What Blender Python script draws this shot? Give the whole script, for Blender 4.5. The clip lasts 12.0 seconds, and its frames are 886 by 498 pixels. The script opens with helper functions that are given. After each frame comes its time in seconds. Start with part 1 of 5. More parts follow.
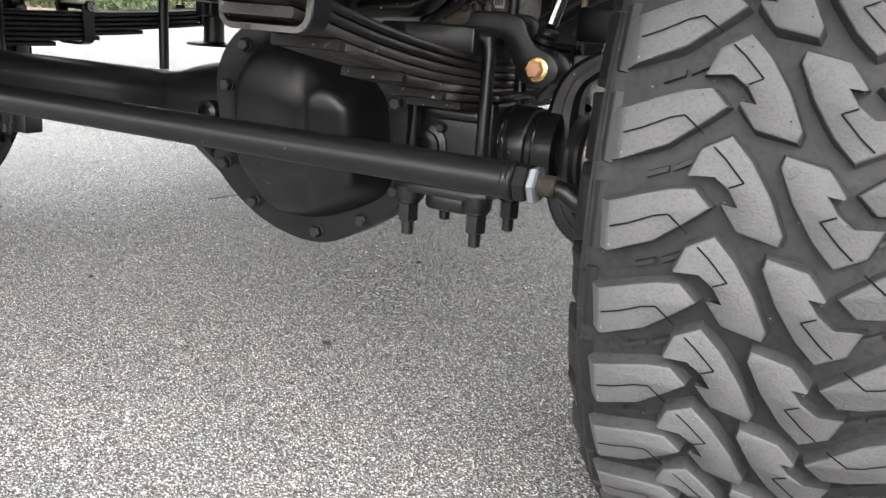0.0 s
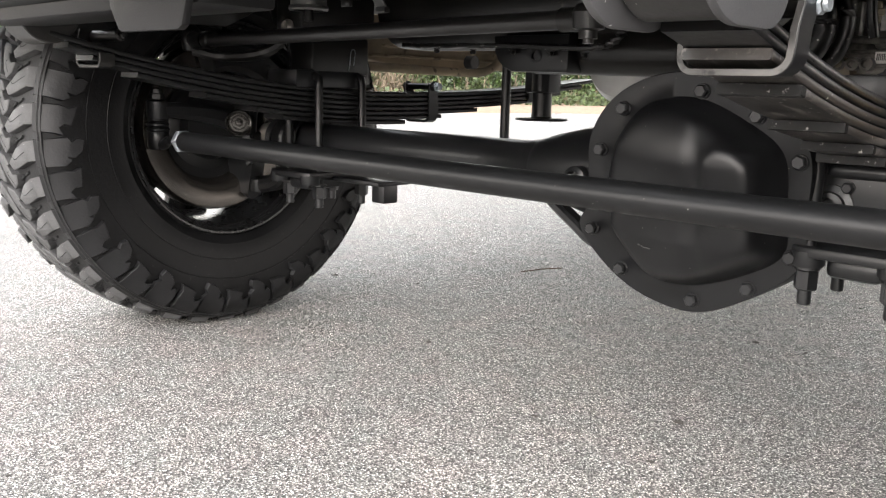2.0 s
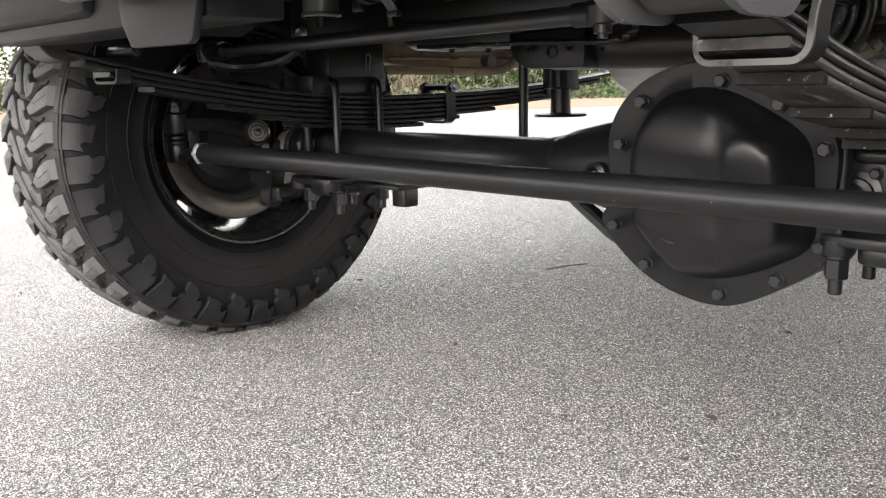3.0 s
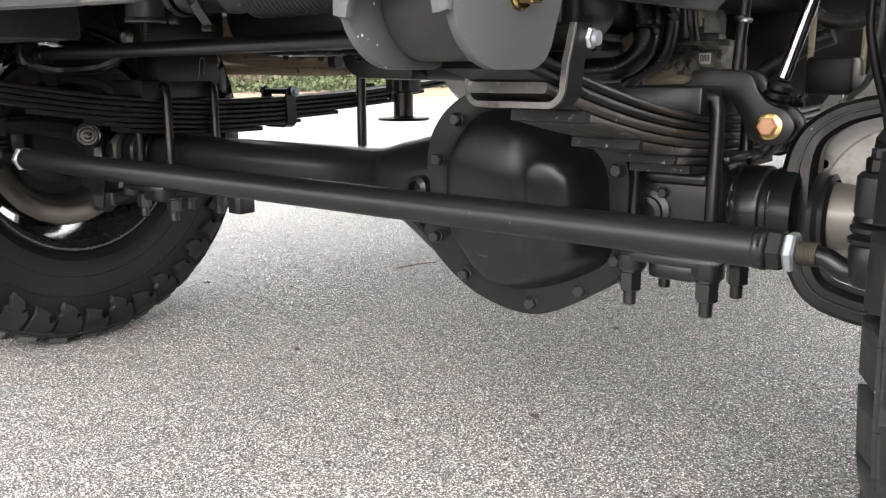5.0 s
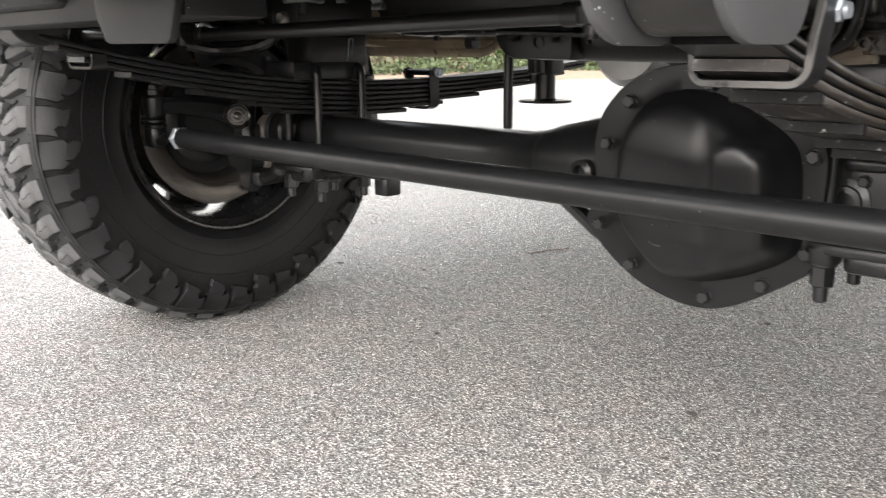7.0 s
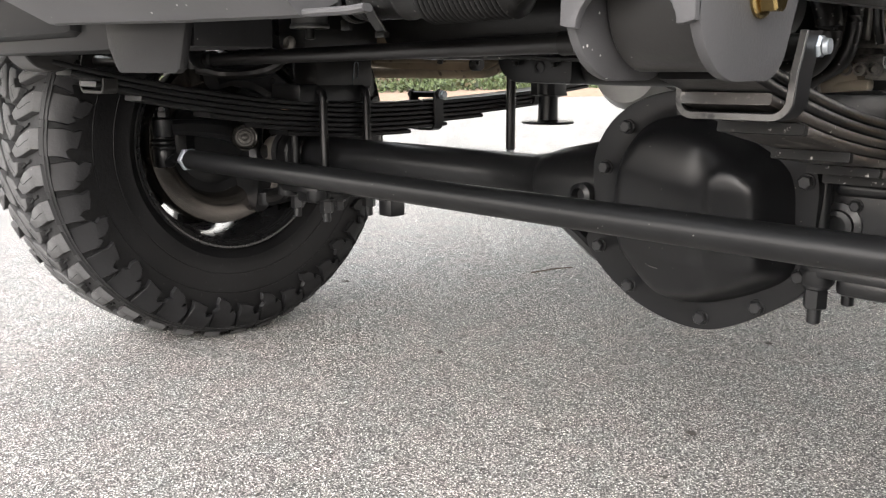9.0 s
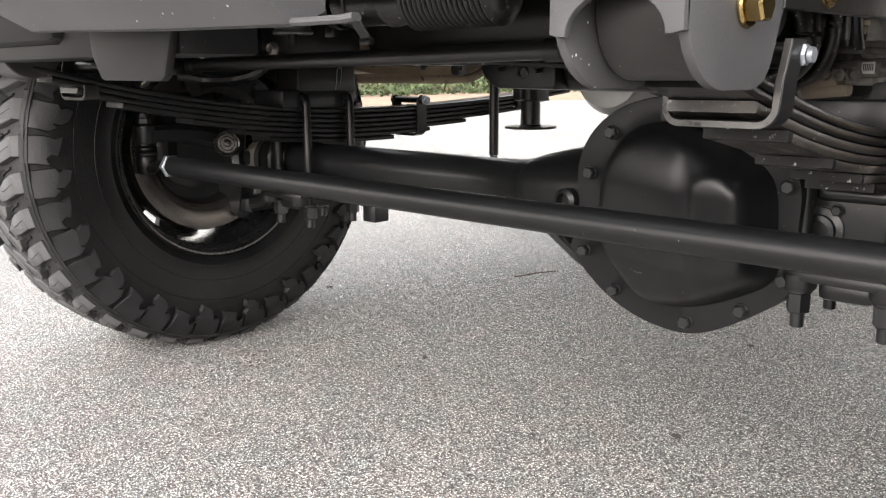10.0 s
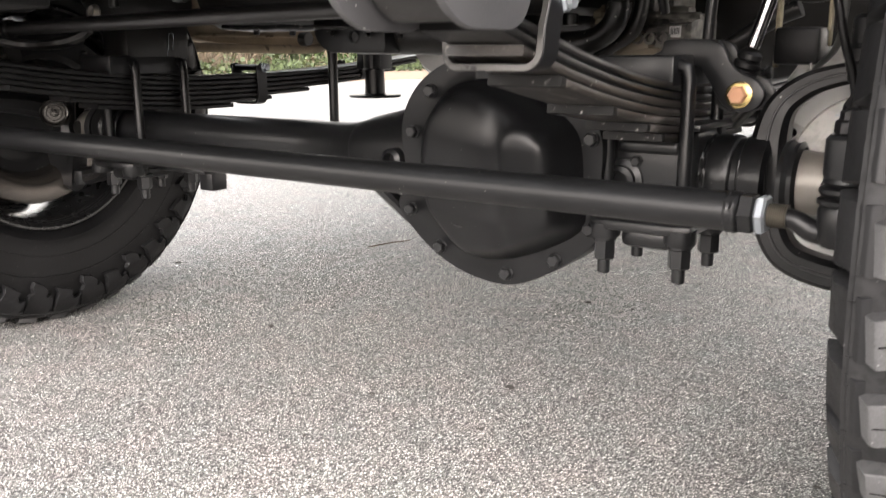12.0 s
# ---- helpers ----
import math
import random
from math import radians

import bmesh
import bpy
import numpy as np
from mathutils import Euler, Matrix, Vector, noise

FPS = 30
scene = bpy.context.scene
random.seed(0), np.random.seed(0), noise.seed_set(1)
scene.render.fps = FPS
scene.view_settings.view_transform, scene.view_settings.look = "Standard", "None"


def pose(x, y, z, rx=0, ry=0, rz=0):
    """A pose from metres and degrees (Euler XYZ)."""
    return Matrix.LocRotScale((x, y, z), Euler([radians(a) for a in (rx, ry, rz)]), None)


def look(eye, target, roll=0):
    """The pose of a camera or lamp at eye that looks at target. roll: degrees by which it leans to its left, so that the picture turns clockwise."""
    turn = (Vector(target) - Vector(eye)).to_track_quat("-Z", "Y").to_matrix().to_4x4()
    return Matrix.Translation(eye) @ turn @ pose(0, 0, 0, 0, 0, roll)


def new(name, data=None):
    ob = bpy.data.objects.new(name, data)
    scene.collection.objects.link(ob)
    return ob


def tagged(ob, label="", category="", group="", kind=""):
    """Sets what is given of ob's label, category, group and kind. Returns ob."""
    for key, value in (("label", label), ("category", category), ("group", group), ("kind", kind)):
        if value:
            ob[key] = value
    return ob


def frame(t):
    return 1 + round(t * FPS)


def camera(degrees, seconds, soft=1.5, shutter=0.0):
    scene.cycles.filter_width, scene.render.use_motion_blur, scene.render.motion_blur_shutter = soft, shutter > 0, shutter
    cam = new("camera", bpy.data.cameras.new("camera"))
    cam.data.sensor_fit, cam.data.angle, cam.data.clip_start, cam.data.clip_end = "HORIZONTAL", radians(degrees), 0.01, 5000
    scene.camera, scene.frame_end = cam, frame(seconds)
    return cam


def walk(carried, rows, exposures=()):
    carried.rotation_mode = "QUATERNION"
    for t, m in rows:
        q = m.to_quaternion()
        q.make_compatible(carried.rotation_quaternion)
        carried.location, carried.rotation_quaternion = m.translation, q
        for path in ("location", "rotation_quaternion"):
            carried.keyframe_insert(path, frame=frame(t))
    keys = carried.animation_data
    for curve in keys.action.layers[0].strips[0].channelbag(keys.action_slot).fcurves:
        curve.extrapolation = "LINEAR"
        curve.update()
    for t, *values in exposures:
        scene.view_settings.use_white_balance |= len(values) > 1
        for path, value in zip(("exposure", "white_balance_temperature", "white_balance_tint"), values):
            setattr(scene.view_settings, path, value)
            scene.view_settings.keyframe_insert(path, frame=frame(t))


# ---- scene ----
cam = camera(54.8, 12.0, soft=1.2, shutter=0.22)
PATH = [
    (0, (0.719, -1.019, 0.605), (-0.132, 0.709, 0.07), 4.2),
    (0.5, (0.69, -1.008, 0.588), (-0.257, 0.698, 0.15), 4.0),
    (1, (0.662, -1.029, 0.579), (-0.437, 0.589, 0.164), 2.5),
    (1.5, (0.599, -1.058, 0.572), (-0.68, 0.428, 0.179), 1.4),
    (2, (0.561, -1.086, 0.565), (-0.801, 0.328, 0.187), 1.5),
    (2.5, (0.557, -1.088, 0.556), (-0.836, 0.298, 0.185), 0.3),
    (3, (0.558, -1.073, 0.569), (-0.848, 0.298, 0.188), -1.1),
    (3.5, (0.58, -1.063, 0.593), (-0.791, 0.34, 0.206), -0.9),
    (3.7, (0.61, -1.054, 0.595), (-0.722, 0.389, 0.212), -0.5),
    (5.3, (0.63, -1.032, 0.612), (-0.547, 0.531, 0.198), 0.0),
    (5.5, (0.631, -1.032, 0.612), (-0.545, 0.533, 0.199), 0.2),
    (6, (0.638, -1.028, 0.609), (-0.525, 0.544, 0.187), 0.1),
    (6.5, (0.622, -1.027, 0.602), (-0.588, 0.499, 0.149), -0.1),
    (7, (0.536, -1.059, 0.606), (-0.826, 0.335, 0.156), -0.2),
    (7.2, (0.522, -1.066, 0.607), (-0.88, 0.291, 0.17), -0.3),
    (8.8, (0.547, -1.075, 0.617), (-0.849, 0.296, 0.203), -0.3),
    (9, (0.559, -1.07, 0.619), (-0.821, 0.318, 0.206), -0.2),
    (9.5, (0.557, -1.071, 0.624), (-0.796, 0.345, 0.22), -0.1),
    (10, (0.554, -1.075, 0.623), (-0.795, 0.345, 0.218), -0.3),
    (10.5, (0.588, -1.063, 0.625), (-0.682, 0.424, 0.206), 0.2),
    (11, (0.623, -1.051, 0.618), (-0.534, 0.525, 0.194), 0.7),
    (11.5, (0.641, -1.049, 0.626), (-0.481, 0.55, 0.192), -0.0),
    (11.9, (0.639, -1.053, 0.612), (-0.48, 0.546, 0.175), -0.2),
    (12, (0.629, -1.045, 0.594), (-0.495, 0.547, 0.144), -0.2),
]
walk(cam, [(t, look(eye, target, roll)) for t, eye, target, roll in PATH], [(0, 2.45, 6250, 13), (0.5, 2.6, 6250, 13), (1, 2.83, 6300, 13), (1.5, 2.83, 6350, 13), (2.2, 2.55, 6450, 14), (3.5, 2.5, 6450, 14), (5.5, 2.75, 6400, 14), (7.0, 2.6, 6450, 14), (9.5, 2.5, 6450, 14), (12, 2.75, 6600, 16)])

# ---- world and sun ----
world = bpy.data.worlds.new("sky")
world.use_nodes = True
scene.world = world
wn = world.node_tree.nodes
sky = wn.new("ShaderNodeTexSky")
sky.sky_type, sky.sun_disc = "NISHITA", False
sky.sun_elevation, sky.sun_rotation = radians(40), radians(160)
sky.air_density, sky.dust_density, sky.ozone_density = 3.0, 2.5, 0.0
wn["Background"].inputs["Strength"].default_value = 0.15
veil = wn.new("ShaderNodeHueSaturation")  # thin cloud greys the sky
veil.inputs["Saturation"].default_value = 0.2
world.node_tree.links.new(sky.outputs["Color"], veil.inputs["Color"])
world.node_tree.links.new(veil.outputs["Color"], wn["Background"].inputs["Color"])
sun = new("sun", bpy.data.lights.new("sun", "SUN"))
sun.data.energy, sun.data.angle, sun.data.color = 0.15, radians(70), (1.0, 0.985, 0.97)
sun.matrix_world = look((4.02, -5.96, 6.95), (0, 0, 0))



# ---- materials ----
def mat(name, color, rough=0.5, metal=0.0, vary=0.25, grain=60.0, bump=0.15, scuff=None, spots=None, gloss=0.5, fleck=23.0, mottle=0.0, streak=1.0):
    """A surface with grain and broad staining, and optional scuffs (color, amount) and light specks (color, amount), drawn out along y by streak."""
    m = bpy.data.materials.new(name)
    m.use_nodes = True
    nt = m.node_tree
    b = nt.nodes["Principled BSDF"]
    tc = nt.nodes.new("ShaderNodeTexCoord")
    drawn = nt.nodes.new("ShaderNodeMapping")
    drawn.inputs["Scale"].default_value = (1.0, 1.0 / streak, 1.0)
    nt.links.new(tc.outputs["Object"], drawn.inputs["Vector"])

    def noise_tex(scale, detail=4.0):
        n = nt.nodes.new("ShaderNodeTexNoise")
        n.inputs["Scale"].default_value, n.inputs["Detail"].default_value = scale, detail
        nt.links.new(drawn.outputs["Vector"], n.inputs["Vector"])
        return n.outputs["Fac"]

    def ramp(src, lo, hi, c0=(0, 0, 0), c1=(1, 1, 1)):
        r = nt.nodes.new("ShaderNodeValToRGB")
        r.color_ramp.elements[0].position, r.color_ramp.elements[1].position = lo, hi
        r.color_ramp.elements[0].color, r.color_ramp.elements[1].color = (*c0, 1), (*c1, 1)
        nt.links.new(src, r.inputs["Fac"])
        return r.outputs["Color"]

    def mix(fac, a, c):
        x = nt.nodes.new("ShaderNodeMix")
        x.data_type = "RGBA"
        nt.links.new(fac, x.inputs[0])
        nt.links.new(a, x.inputs[6])
        if isinstance(c, tuple):
            x.inputs[7].default_value = (*c, 1)
        else:
            nt.links.new(c, x.inputs[7])
        return x.outputs[2]

    lo = tuple(c * (1 - vary) for c in color)
    hi = tuple(min(1, c * (1 + vary)) for c in color)
    col = ramp(noise_tex(7.0, 6.0), 0.3, 0.7, lo, hi)
    fine = noise_tex(grain, 8.0)
    if mottle:
        col = mix(ramp(fine, 0.38, 0.52, (mottle,) * 3, (0, 0, 0)), col, tuple(c * 0.4 for c in color))
    if scuff:
        col = mix(ramp(noise_tex(fleck, 10.0), 0.72 - scuff[1] * 0.3, 0.78 - scuff[1] * 0.25), col, scuff[0])
    if spots:
        v = nt.nodes.new("ShaderNodeTexVoronoi")
        v.inputs["Scale"].default_value = 120.0
        nt.links.new(tc.outputs["Object"], v.inputs["Vector"])
        pick = nt.nodes.new("ShaderNodeSeparateColor")
        nt.links.new(v.outputs["Color"], pick.inputs["Color"])
        both = nt.nodes.new("ShaderNodeMath")
        both.operation = "MULTIPLY"
        nt.links.new(ramp(v.outputs["Distance"], spots[1] * 0.6, spots[1], (1, 1, 1), (0, 0, 0)), both.inputs[0])
        nt.links.new(ramp(pick.outputs["Red"], 0.86, 0.95), both.inputs[1])
        col = mix(both.outputs[0], col, spots[0])
    nt.links.new(col, b.inputs["Base Color"])
    rr = nt.nodes.new("ShaderNodeMapRange")
    rr.inputs["To Min"].default_value, rr.inputs["To Max"].default_value = max(0.03, rough - 0.05), min(1, rough + 0.05)
    nt.links.new(fine, rr.inputs["Value"])
    nt.links.new(rr.outputs["Result"], b.inputs["Roughness"])
    b.inputs["Metallic"].default_value = metal
    b.inputs["Specular IOR Level"].default_value = gloss
    bp = nt.nodes.new("ShaderNodeBump")
    bp.inputs["Strength"].default_value, bp.inputs["Distance"].default_value = bump, 0.001
    nt.links.new(fine, bp.inputs["Height"])
    nt.links.new(bp.outputs["Normal"], b.inputs["Normal"])
    return m


BLACK = mat("satin_black_paint", (0.006, 0.0062, 0.0068), 0.34, 0.0, 0.15, 40, 0.0, spots=((0.25, 0.24, 0.22), 0.1), gloss=0.36)
CAST = mat("painted_casting", (0.0085, 0.0088, 0.0095), 0.33, 0.0, 0.25, 250, 0.16, spots=((0.3, 0.29, 0.27), 0.12), gloss=0.42)
GLOSSCAST = mat("gloss_black_casting", (0.005, 0.0051, 0.0055), 0.3, 0.0, 0.4, 130, 0.4, spots=((0.4, 0.39, 0.36), 0.14), gloss=0.3)
RODBLACK = mat("matte_black_rod", (0.0068, 0.007, 0.0075), 0.36, 0.0, 0.2, 320, 0.1, spots=((0.3, 0.29, 0.27), 0.12), gloss=0.34)
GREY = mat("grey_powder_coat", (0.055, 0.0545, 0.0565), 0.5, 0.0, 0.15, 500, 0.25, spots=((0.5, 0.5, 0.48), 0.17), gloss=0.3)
DARK = mat("dirty_black_steel", (0.009, 0.0087, 0.0082), 0.34, 0.1, 0.5, 90, 0.4, scuff=((0.07, 0.06, 0.05), 0.08), gloss=0.4)
SPRING = mat("black_spring_steel", (0.009, 0.009, 0.0093), 0.3, 0.1, 0.3, 120, 0.3, gloss=0.35)
WORN = mat("worn_spring_steel", (0.036, 0.032, 0.029), 0.36, 0.2, 0.6, 110, 0.6, scuff=((0.17, 0.155, 0.14), 0.46), fleck=70.0, spots=((0.6, 0.58, 0.54), 0.24), gloss=0.55, mottle=0.7, streak=7.0)
SHEAR = mat("sheared_bright_steel", (0.008, 0.0079, 0.0077), 0.6, 0.0, 0.6, 40, 0.5, scuff=((0.36, 0.35, 0.335), 0.3), fleck=150.0, gloss=0.2)
EDGE = mat("rubbed_bare_edge", (0.09, 0.088, 0.085), 0.35, 0.6, 0.6, 60, 0.3, scuff=((0.015, 0.015, 0.015), 0.4), fleck=80.0)
# GREY darkened for shade on the bumper's wing, tab and beam
SLATE = mat("shaded_grey_powder_coat", (0.011, 0.0109, 0.0112), 0.45, 0.0, 0.2, 500, 0.25, spots=((0.3, 0.3, 0.29), 0.08), gloss=0.15)
EYE = mat("grey_bush_paint", (0.021, 0.0202, 0.0195), 0.4, 0.0, 0.3, 200, 0.25, spots=((0.3, 0.29, 0.27), 0.12), gloss=0.35)
JOINT = mat("oily_joint_steel", (0.028, 0.0265, 0.0245), 0.25, 0.7, 0.4, 80, 0.3)
DUSTY = mat("dusty_boot_rubber", (0.0095, 0.0092, 0.0088), 0.33, 0.0, 0.6, 120, 0.5, scuff=((0.12, 0.115, 0.105), 0.16), fleck=60.0, spots=((0.4, 0.39, 0.36), 0.25), gloss=0.5)
TAN = mat("dust_caked_steel", (0.25, 0.195, 0.13), 0.8, 0.0, 0.45, 25, 0.5, scuff=((0.09, 0.065, 0.04), 0.3))
SILVER = mat("bright_cast_alloy", (0.3, 0.3, 0.29), 0.3, 0.8, 0.35, 50, 0.3, scuff=((0.12, 0.11, 0.1), 0.2))
SIDERUB = mat("shoulder_rubber", (0.0095, 0.0096, 0.0102), 0.48, 0.0, 0.25, 160, 0.5, gloss=0.25)
ZINC = mat("bright_zinc", (0.36, 0.39, 0.42), 0.38, 0.8, 0.2, 200, 0.2)
CHROME = mat("polished_shaft", (0.8, 0.8, 0.82), 0.08, 1.0, 0.03, 100, 0.02)
GOLD = mat("yellow_zinc", (0.55, 0.4, 0.17), 0.25, 1.0, 0.4, 60, 0.2, scuff=((0.3, 0.15, 0.1), 0.1))
COPPER = mat("orange_bolt_face", (0.5, 0.27, 0.16), 0.5, 0.3, 0.2, 150, 0.15)
BRONZE = mat("bare_machined_steel", (0.19, 0.175, 0.155), 0.42, 0.4, 0.35, 60, 0.3, scuff=((0.03, 0.027, 0.024), 0.2))
RIM = mat("gloss_black_wheel", (0.006, 0.006, 0.0063), 0.28, 0.0, 0.2, 60, 0.05)
DISC = mat("brown_grey_disc", (0.08, 0.073, 0.066), 0.24, 0.85, 0.3, 12, 0.05)
SHIELD = mat("dusty_brake_shield", (0.28, 0.275, 0.26), 0.5, 0.2, 0.3, 40, 0.2)
RUBBER = mat("tyre_rubber", (0.0045, 0.0045, 0.0048), 0.45, 0.0, 0.4, 150, 0.6, scuff=((0.02, 0.02, 0.02), 0.2), fleck=90.0, gloss=0.22)
# groove floor and lug sides are darkened for shade, on top of dust and wear
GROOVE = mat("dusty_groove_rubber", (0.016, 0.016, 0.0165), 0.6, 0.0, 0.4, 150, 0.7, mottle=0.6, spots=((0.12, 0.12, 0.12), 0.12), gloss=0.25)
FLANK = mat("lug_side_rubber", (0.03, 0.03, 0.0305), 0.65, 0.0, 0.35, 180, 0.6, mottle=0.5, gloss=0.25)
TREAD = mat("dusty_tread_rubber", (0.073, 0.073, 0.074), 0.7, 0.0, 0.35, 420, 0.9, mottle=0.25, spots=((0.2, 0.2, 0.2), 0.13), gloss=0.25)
SHADOWRUB = mat("cut_and_hole_dark", (0.004, 0.004, 0.004), 0.8, 0.0, 0.2, 100, 0.3, gloss=0.1)
BEIGE = mat("dusty_tan_steel", (0.26, 0.225, 0.15), 0.7, 0.0, 0.4, 40, 0.5, scuff=((0.12, 0.09, 0.06), 0.3))
ALLOY = mat("dull_cast_alloy", (0.14, 0.14, 0.135), 0.4, 0.7, 0.3, 60, 0.4)
RUSTY = mat("rod_with_rust_marks", (0.012, 0.0115, 0.0115), 0.33, 0.1, 0.3, 150, 0.2, scuff=((0.16, 0.09, 0.06), 0.05))


def asphalt():
    """Pale stone chips of two sizes in grey binder, with small dark pits and faint broad tints."""
    m = bpy.data.materials.new("pale_worn_asphalt")
    m.use_nodes = True
    nt = m.node_tree
    b = nt.nodes["Principled BSDF"]
    tc = nt.nodes.new("ShaderNodeTexCoord")

    def cells(scale):
        v = nt.nodes.new("ShaderNodeTexVoronoi")
        v.inputs["Scale"].default_value = scale
        nt.links.new(tc.outputs["Object"], v.inputs["Vector"])
        sep = nt.nodes.new("ShaderNodeSeparateColor")
        nt.links.new(v.outputs["Color"], sep.inputs["Color"])
        return v.outputs["Distance"], sep.outputs["Red"]

    def noise_tex(scale, detail):
        n = nt.nodes.new("ShaderNodeTexNoise")
        n.inputs["Scale"].default_value, n.inputs["Detail"].default_value = scale, detail
        nt.links.new(tc.outputs["Object"], n.inputs["Vector"])
        return n.outputs["Fac"]

    def ramp(src, *stops):
        r = nt.nodes.new("ShaderNodeValToRGB")
        e = r.color_ramp.elements
        e[0].position, e[0].color = stops[0][0], (*stops[0][1], 1)
        e[1].position, e[1].color = stops[-1][0], (*stops[-1][1], 1)
        for p, c in stops[1:-1]:
            e.new(p).color = (*c, 1)
        nt.links.new(src, r.inputs["Fac"])
        return r.outputs["Color"]

    def times(a, c):
        x = nt.nodes.new("ShaderNodeMix")
        x.data_type, x.blend_type = "RGBA", "MULTIPLY"
        x.inputs[0].default_value = 1.0
        nt.links.new(a, x.inputs[6])
        nt.links.new(c, x.inputs[7])
        return x.outputs[2]

    d1, c1 = cells(400.0)
    d2, c2 = cells(820.0)
    d3, c3 = cells(95.0)
    col = ramp(c1, (0.0, (0.04, 0.04, 0.039)), (0.4, (0.17, 0.168, 0.164)), (0.75, (0.33, 0.327, 0.317)), (1.0, (0.8, 0.79, 0.765)))
    col = times(col, ramp(c2, (0.0, (0.2, 0.2, 0.2)), (0.5, (1, 1, 1)), (1.0, (2.0, 1.98, 1.95))))
    col = times(col, ramp(d1, (0.3, (1.2, 1.2, 1.2)), (0.62, (0.4, 0.4, 0.41))))
    col = times(col, ramp(d3, (0.1, (0.35, 0.34, 0.33)), (0.2, (1, 1, 1))))
    col = times(col, ramp(noise_tex(1.3, 8.0), (0.25, (0.85, 0.85, 0.85)), (0.75, (1.1, 1.09, 1.06))))
    col = times(col, ramp(noise_tex(11.0, 3.0), (0.3, (0.94, 0.98, 0.97)), (0.7, (1.05, 0.99, 0.98))))
    nt.links.new(col, b.inputs["Base Color"])
    b.inputs["Roughness"].default_value = 0.8
    bp = nt.nodes.new("ShaderNodeBump")
    bp.inputs["Strength"].default_value, bp.inputs["Distance"].default_value = 0.8, 0.002
    nt.links.new(d1, bp.inputs["Height"])
    nt.links.new(bp.outputs["Normal"], b.inputs["Normal"])
    return m


ASPHALT = asphalt()


# ---- shapes ----
from mathutils.geometry import tessellate_polygon


def mesh_of(bm, name, material, sharp=35):
    me = bpy.data.meshes.new(name)
    bmesh.ops.recalc_face_normals(bm, faces=bm.faces[:])
    bm.to_mesh(me)
    bm.free()
    me.materials.append(material)
    me.shade_smooth()
    me.set_sharp_from_angle(angle=radians(sharp))
    return me


def part(name, bm, material, parent, label="", sharp=35):
    ob = new(name, mesh_of(bm, name, material, sharp))
    ob.parent = parent
    return tagged(ob, label)


def like(ob, m, parent=None):
    """A second piece on the same mesh."""
    o = new(ob.name.split(".")[0], ob.data)
    o.parent = parent or ob.parent
    o.matrix_basis = m
    return o


def merge(*bms):
    out = bmesh.new()
    for b in bms:
        me = bpy.data.meshes.new("tmp")
        b.to_mesh(me)
        b.free()
        out.from_mesh(me)
        bpy.data.meshes.remove(me)
    return out


def moved(bm, m):
    bmesh.ops.transform(bm, matrix=m, verts=bm.verts[:])
    return bm


def box(x0, x1, y0, y1, z0, z1, bevel=0.002, seg=2):
    bm = bmesh.new()
    bmesh.ops.create_cube(bm, size=1)
    bmesh.ops.transform(bm, matrix=Matrix.Translation(((x0 + x1) / 2, (y0 + y1) / 2, (z0 + z1) / 2)) @ Matrix.Diagonal((x1 - x0, y1 - y0, z1 - z0, 1)), verts=bm.verts[:])
    if bevel:
        bmesh.ops.bevel(bm, geom=bm.edges[:], offset=bevel, segments=seg, profile=0.5, affect="EDGES")
    return bm


def frame_of(a, b):
    """The pose whose z runs from a to b."""
    a, b = Vector(a), Vector(b)
    return Matrix.Translation(a) @ (b - a).to_track_quat("Z", "Y").to_matrix().to_4x4()


def lathe(profile, seg=48, m=None, closed=False):
    """Turns (radius, height) pairs round z; m moves the result."""
    bm = bmesh.new()
    rings = []
    for r, h in profile:
        if r < 1e-6:
            rings.append([bm.verts.new((0, 0, h))])
        else:
            rings.append([bm.verts.new((r * math.cos(6.2831853 * i / seg), r * math.sin(6.2831853 * i / seg), h)) for i in range(seg)])
    pairs = list(zip(rings, rings[1:]))
    if closed:
        pairs.append((rings[-1], rings[0]))
    for p, q in pairs:
        for i in range(seg):
            j = (i + 1) % seg
            f = [p[i % len(p)], p[j % len(p)], q[j % len(q)], q[i % len(q)]]
            f = [x for n, x in enumerate(f) if x not in f[:n]]
            if len(f) > 2:
                bm.faces.new(f)
    if m:
        moved(bm, m)
    return bm


def rod(a, b, r, seg=20, chamfer=0.0015, r2=None):
    n = (Vector(b) - Vector(a)).length
    r2 = r if r2 is None else r2
    c = min(chamfer, r * 0.4)
    return lathe([(0, 0), (r - c, 0), (r, c), (r2, n - c), (r2 - c, n), (0, n)], seg, frame_of(a, b))


def hexagon(a, b, flat, chamfer=0.002):
    """A hexagonal bar from a to b, flat metres across its flats."""
    n = (Vector(b) - Vector(a)).length
    r = flat / math.sqrt(3)
    return lathe([(0, 0), (r - chamfer, 0), (r, chamfer), (r, n - chamfer), (r - chamfer, n), (0, n)], 6, frame_of(a, b))


def bolt_head(a, b, flat, washer=0.0):
    """A hex head with its flange and a rounded face, seated at a and pointing to b."""
    n = (Vector(b) - Vector(a)).length
    h = hexagon(Vector(a) + (Vector(b) - Vector(a)) * 0.15, b, flat)
    w = washer or flat * 0.66
    return merge(h, lathe([(0, 0), (w, 0), (w, n * 0.12), (w * 0.9, n * 0.22), (0, n * 0.22)], 24, frame_of(a, b)))


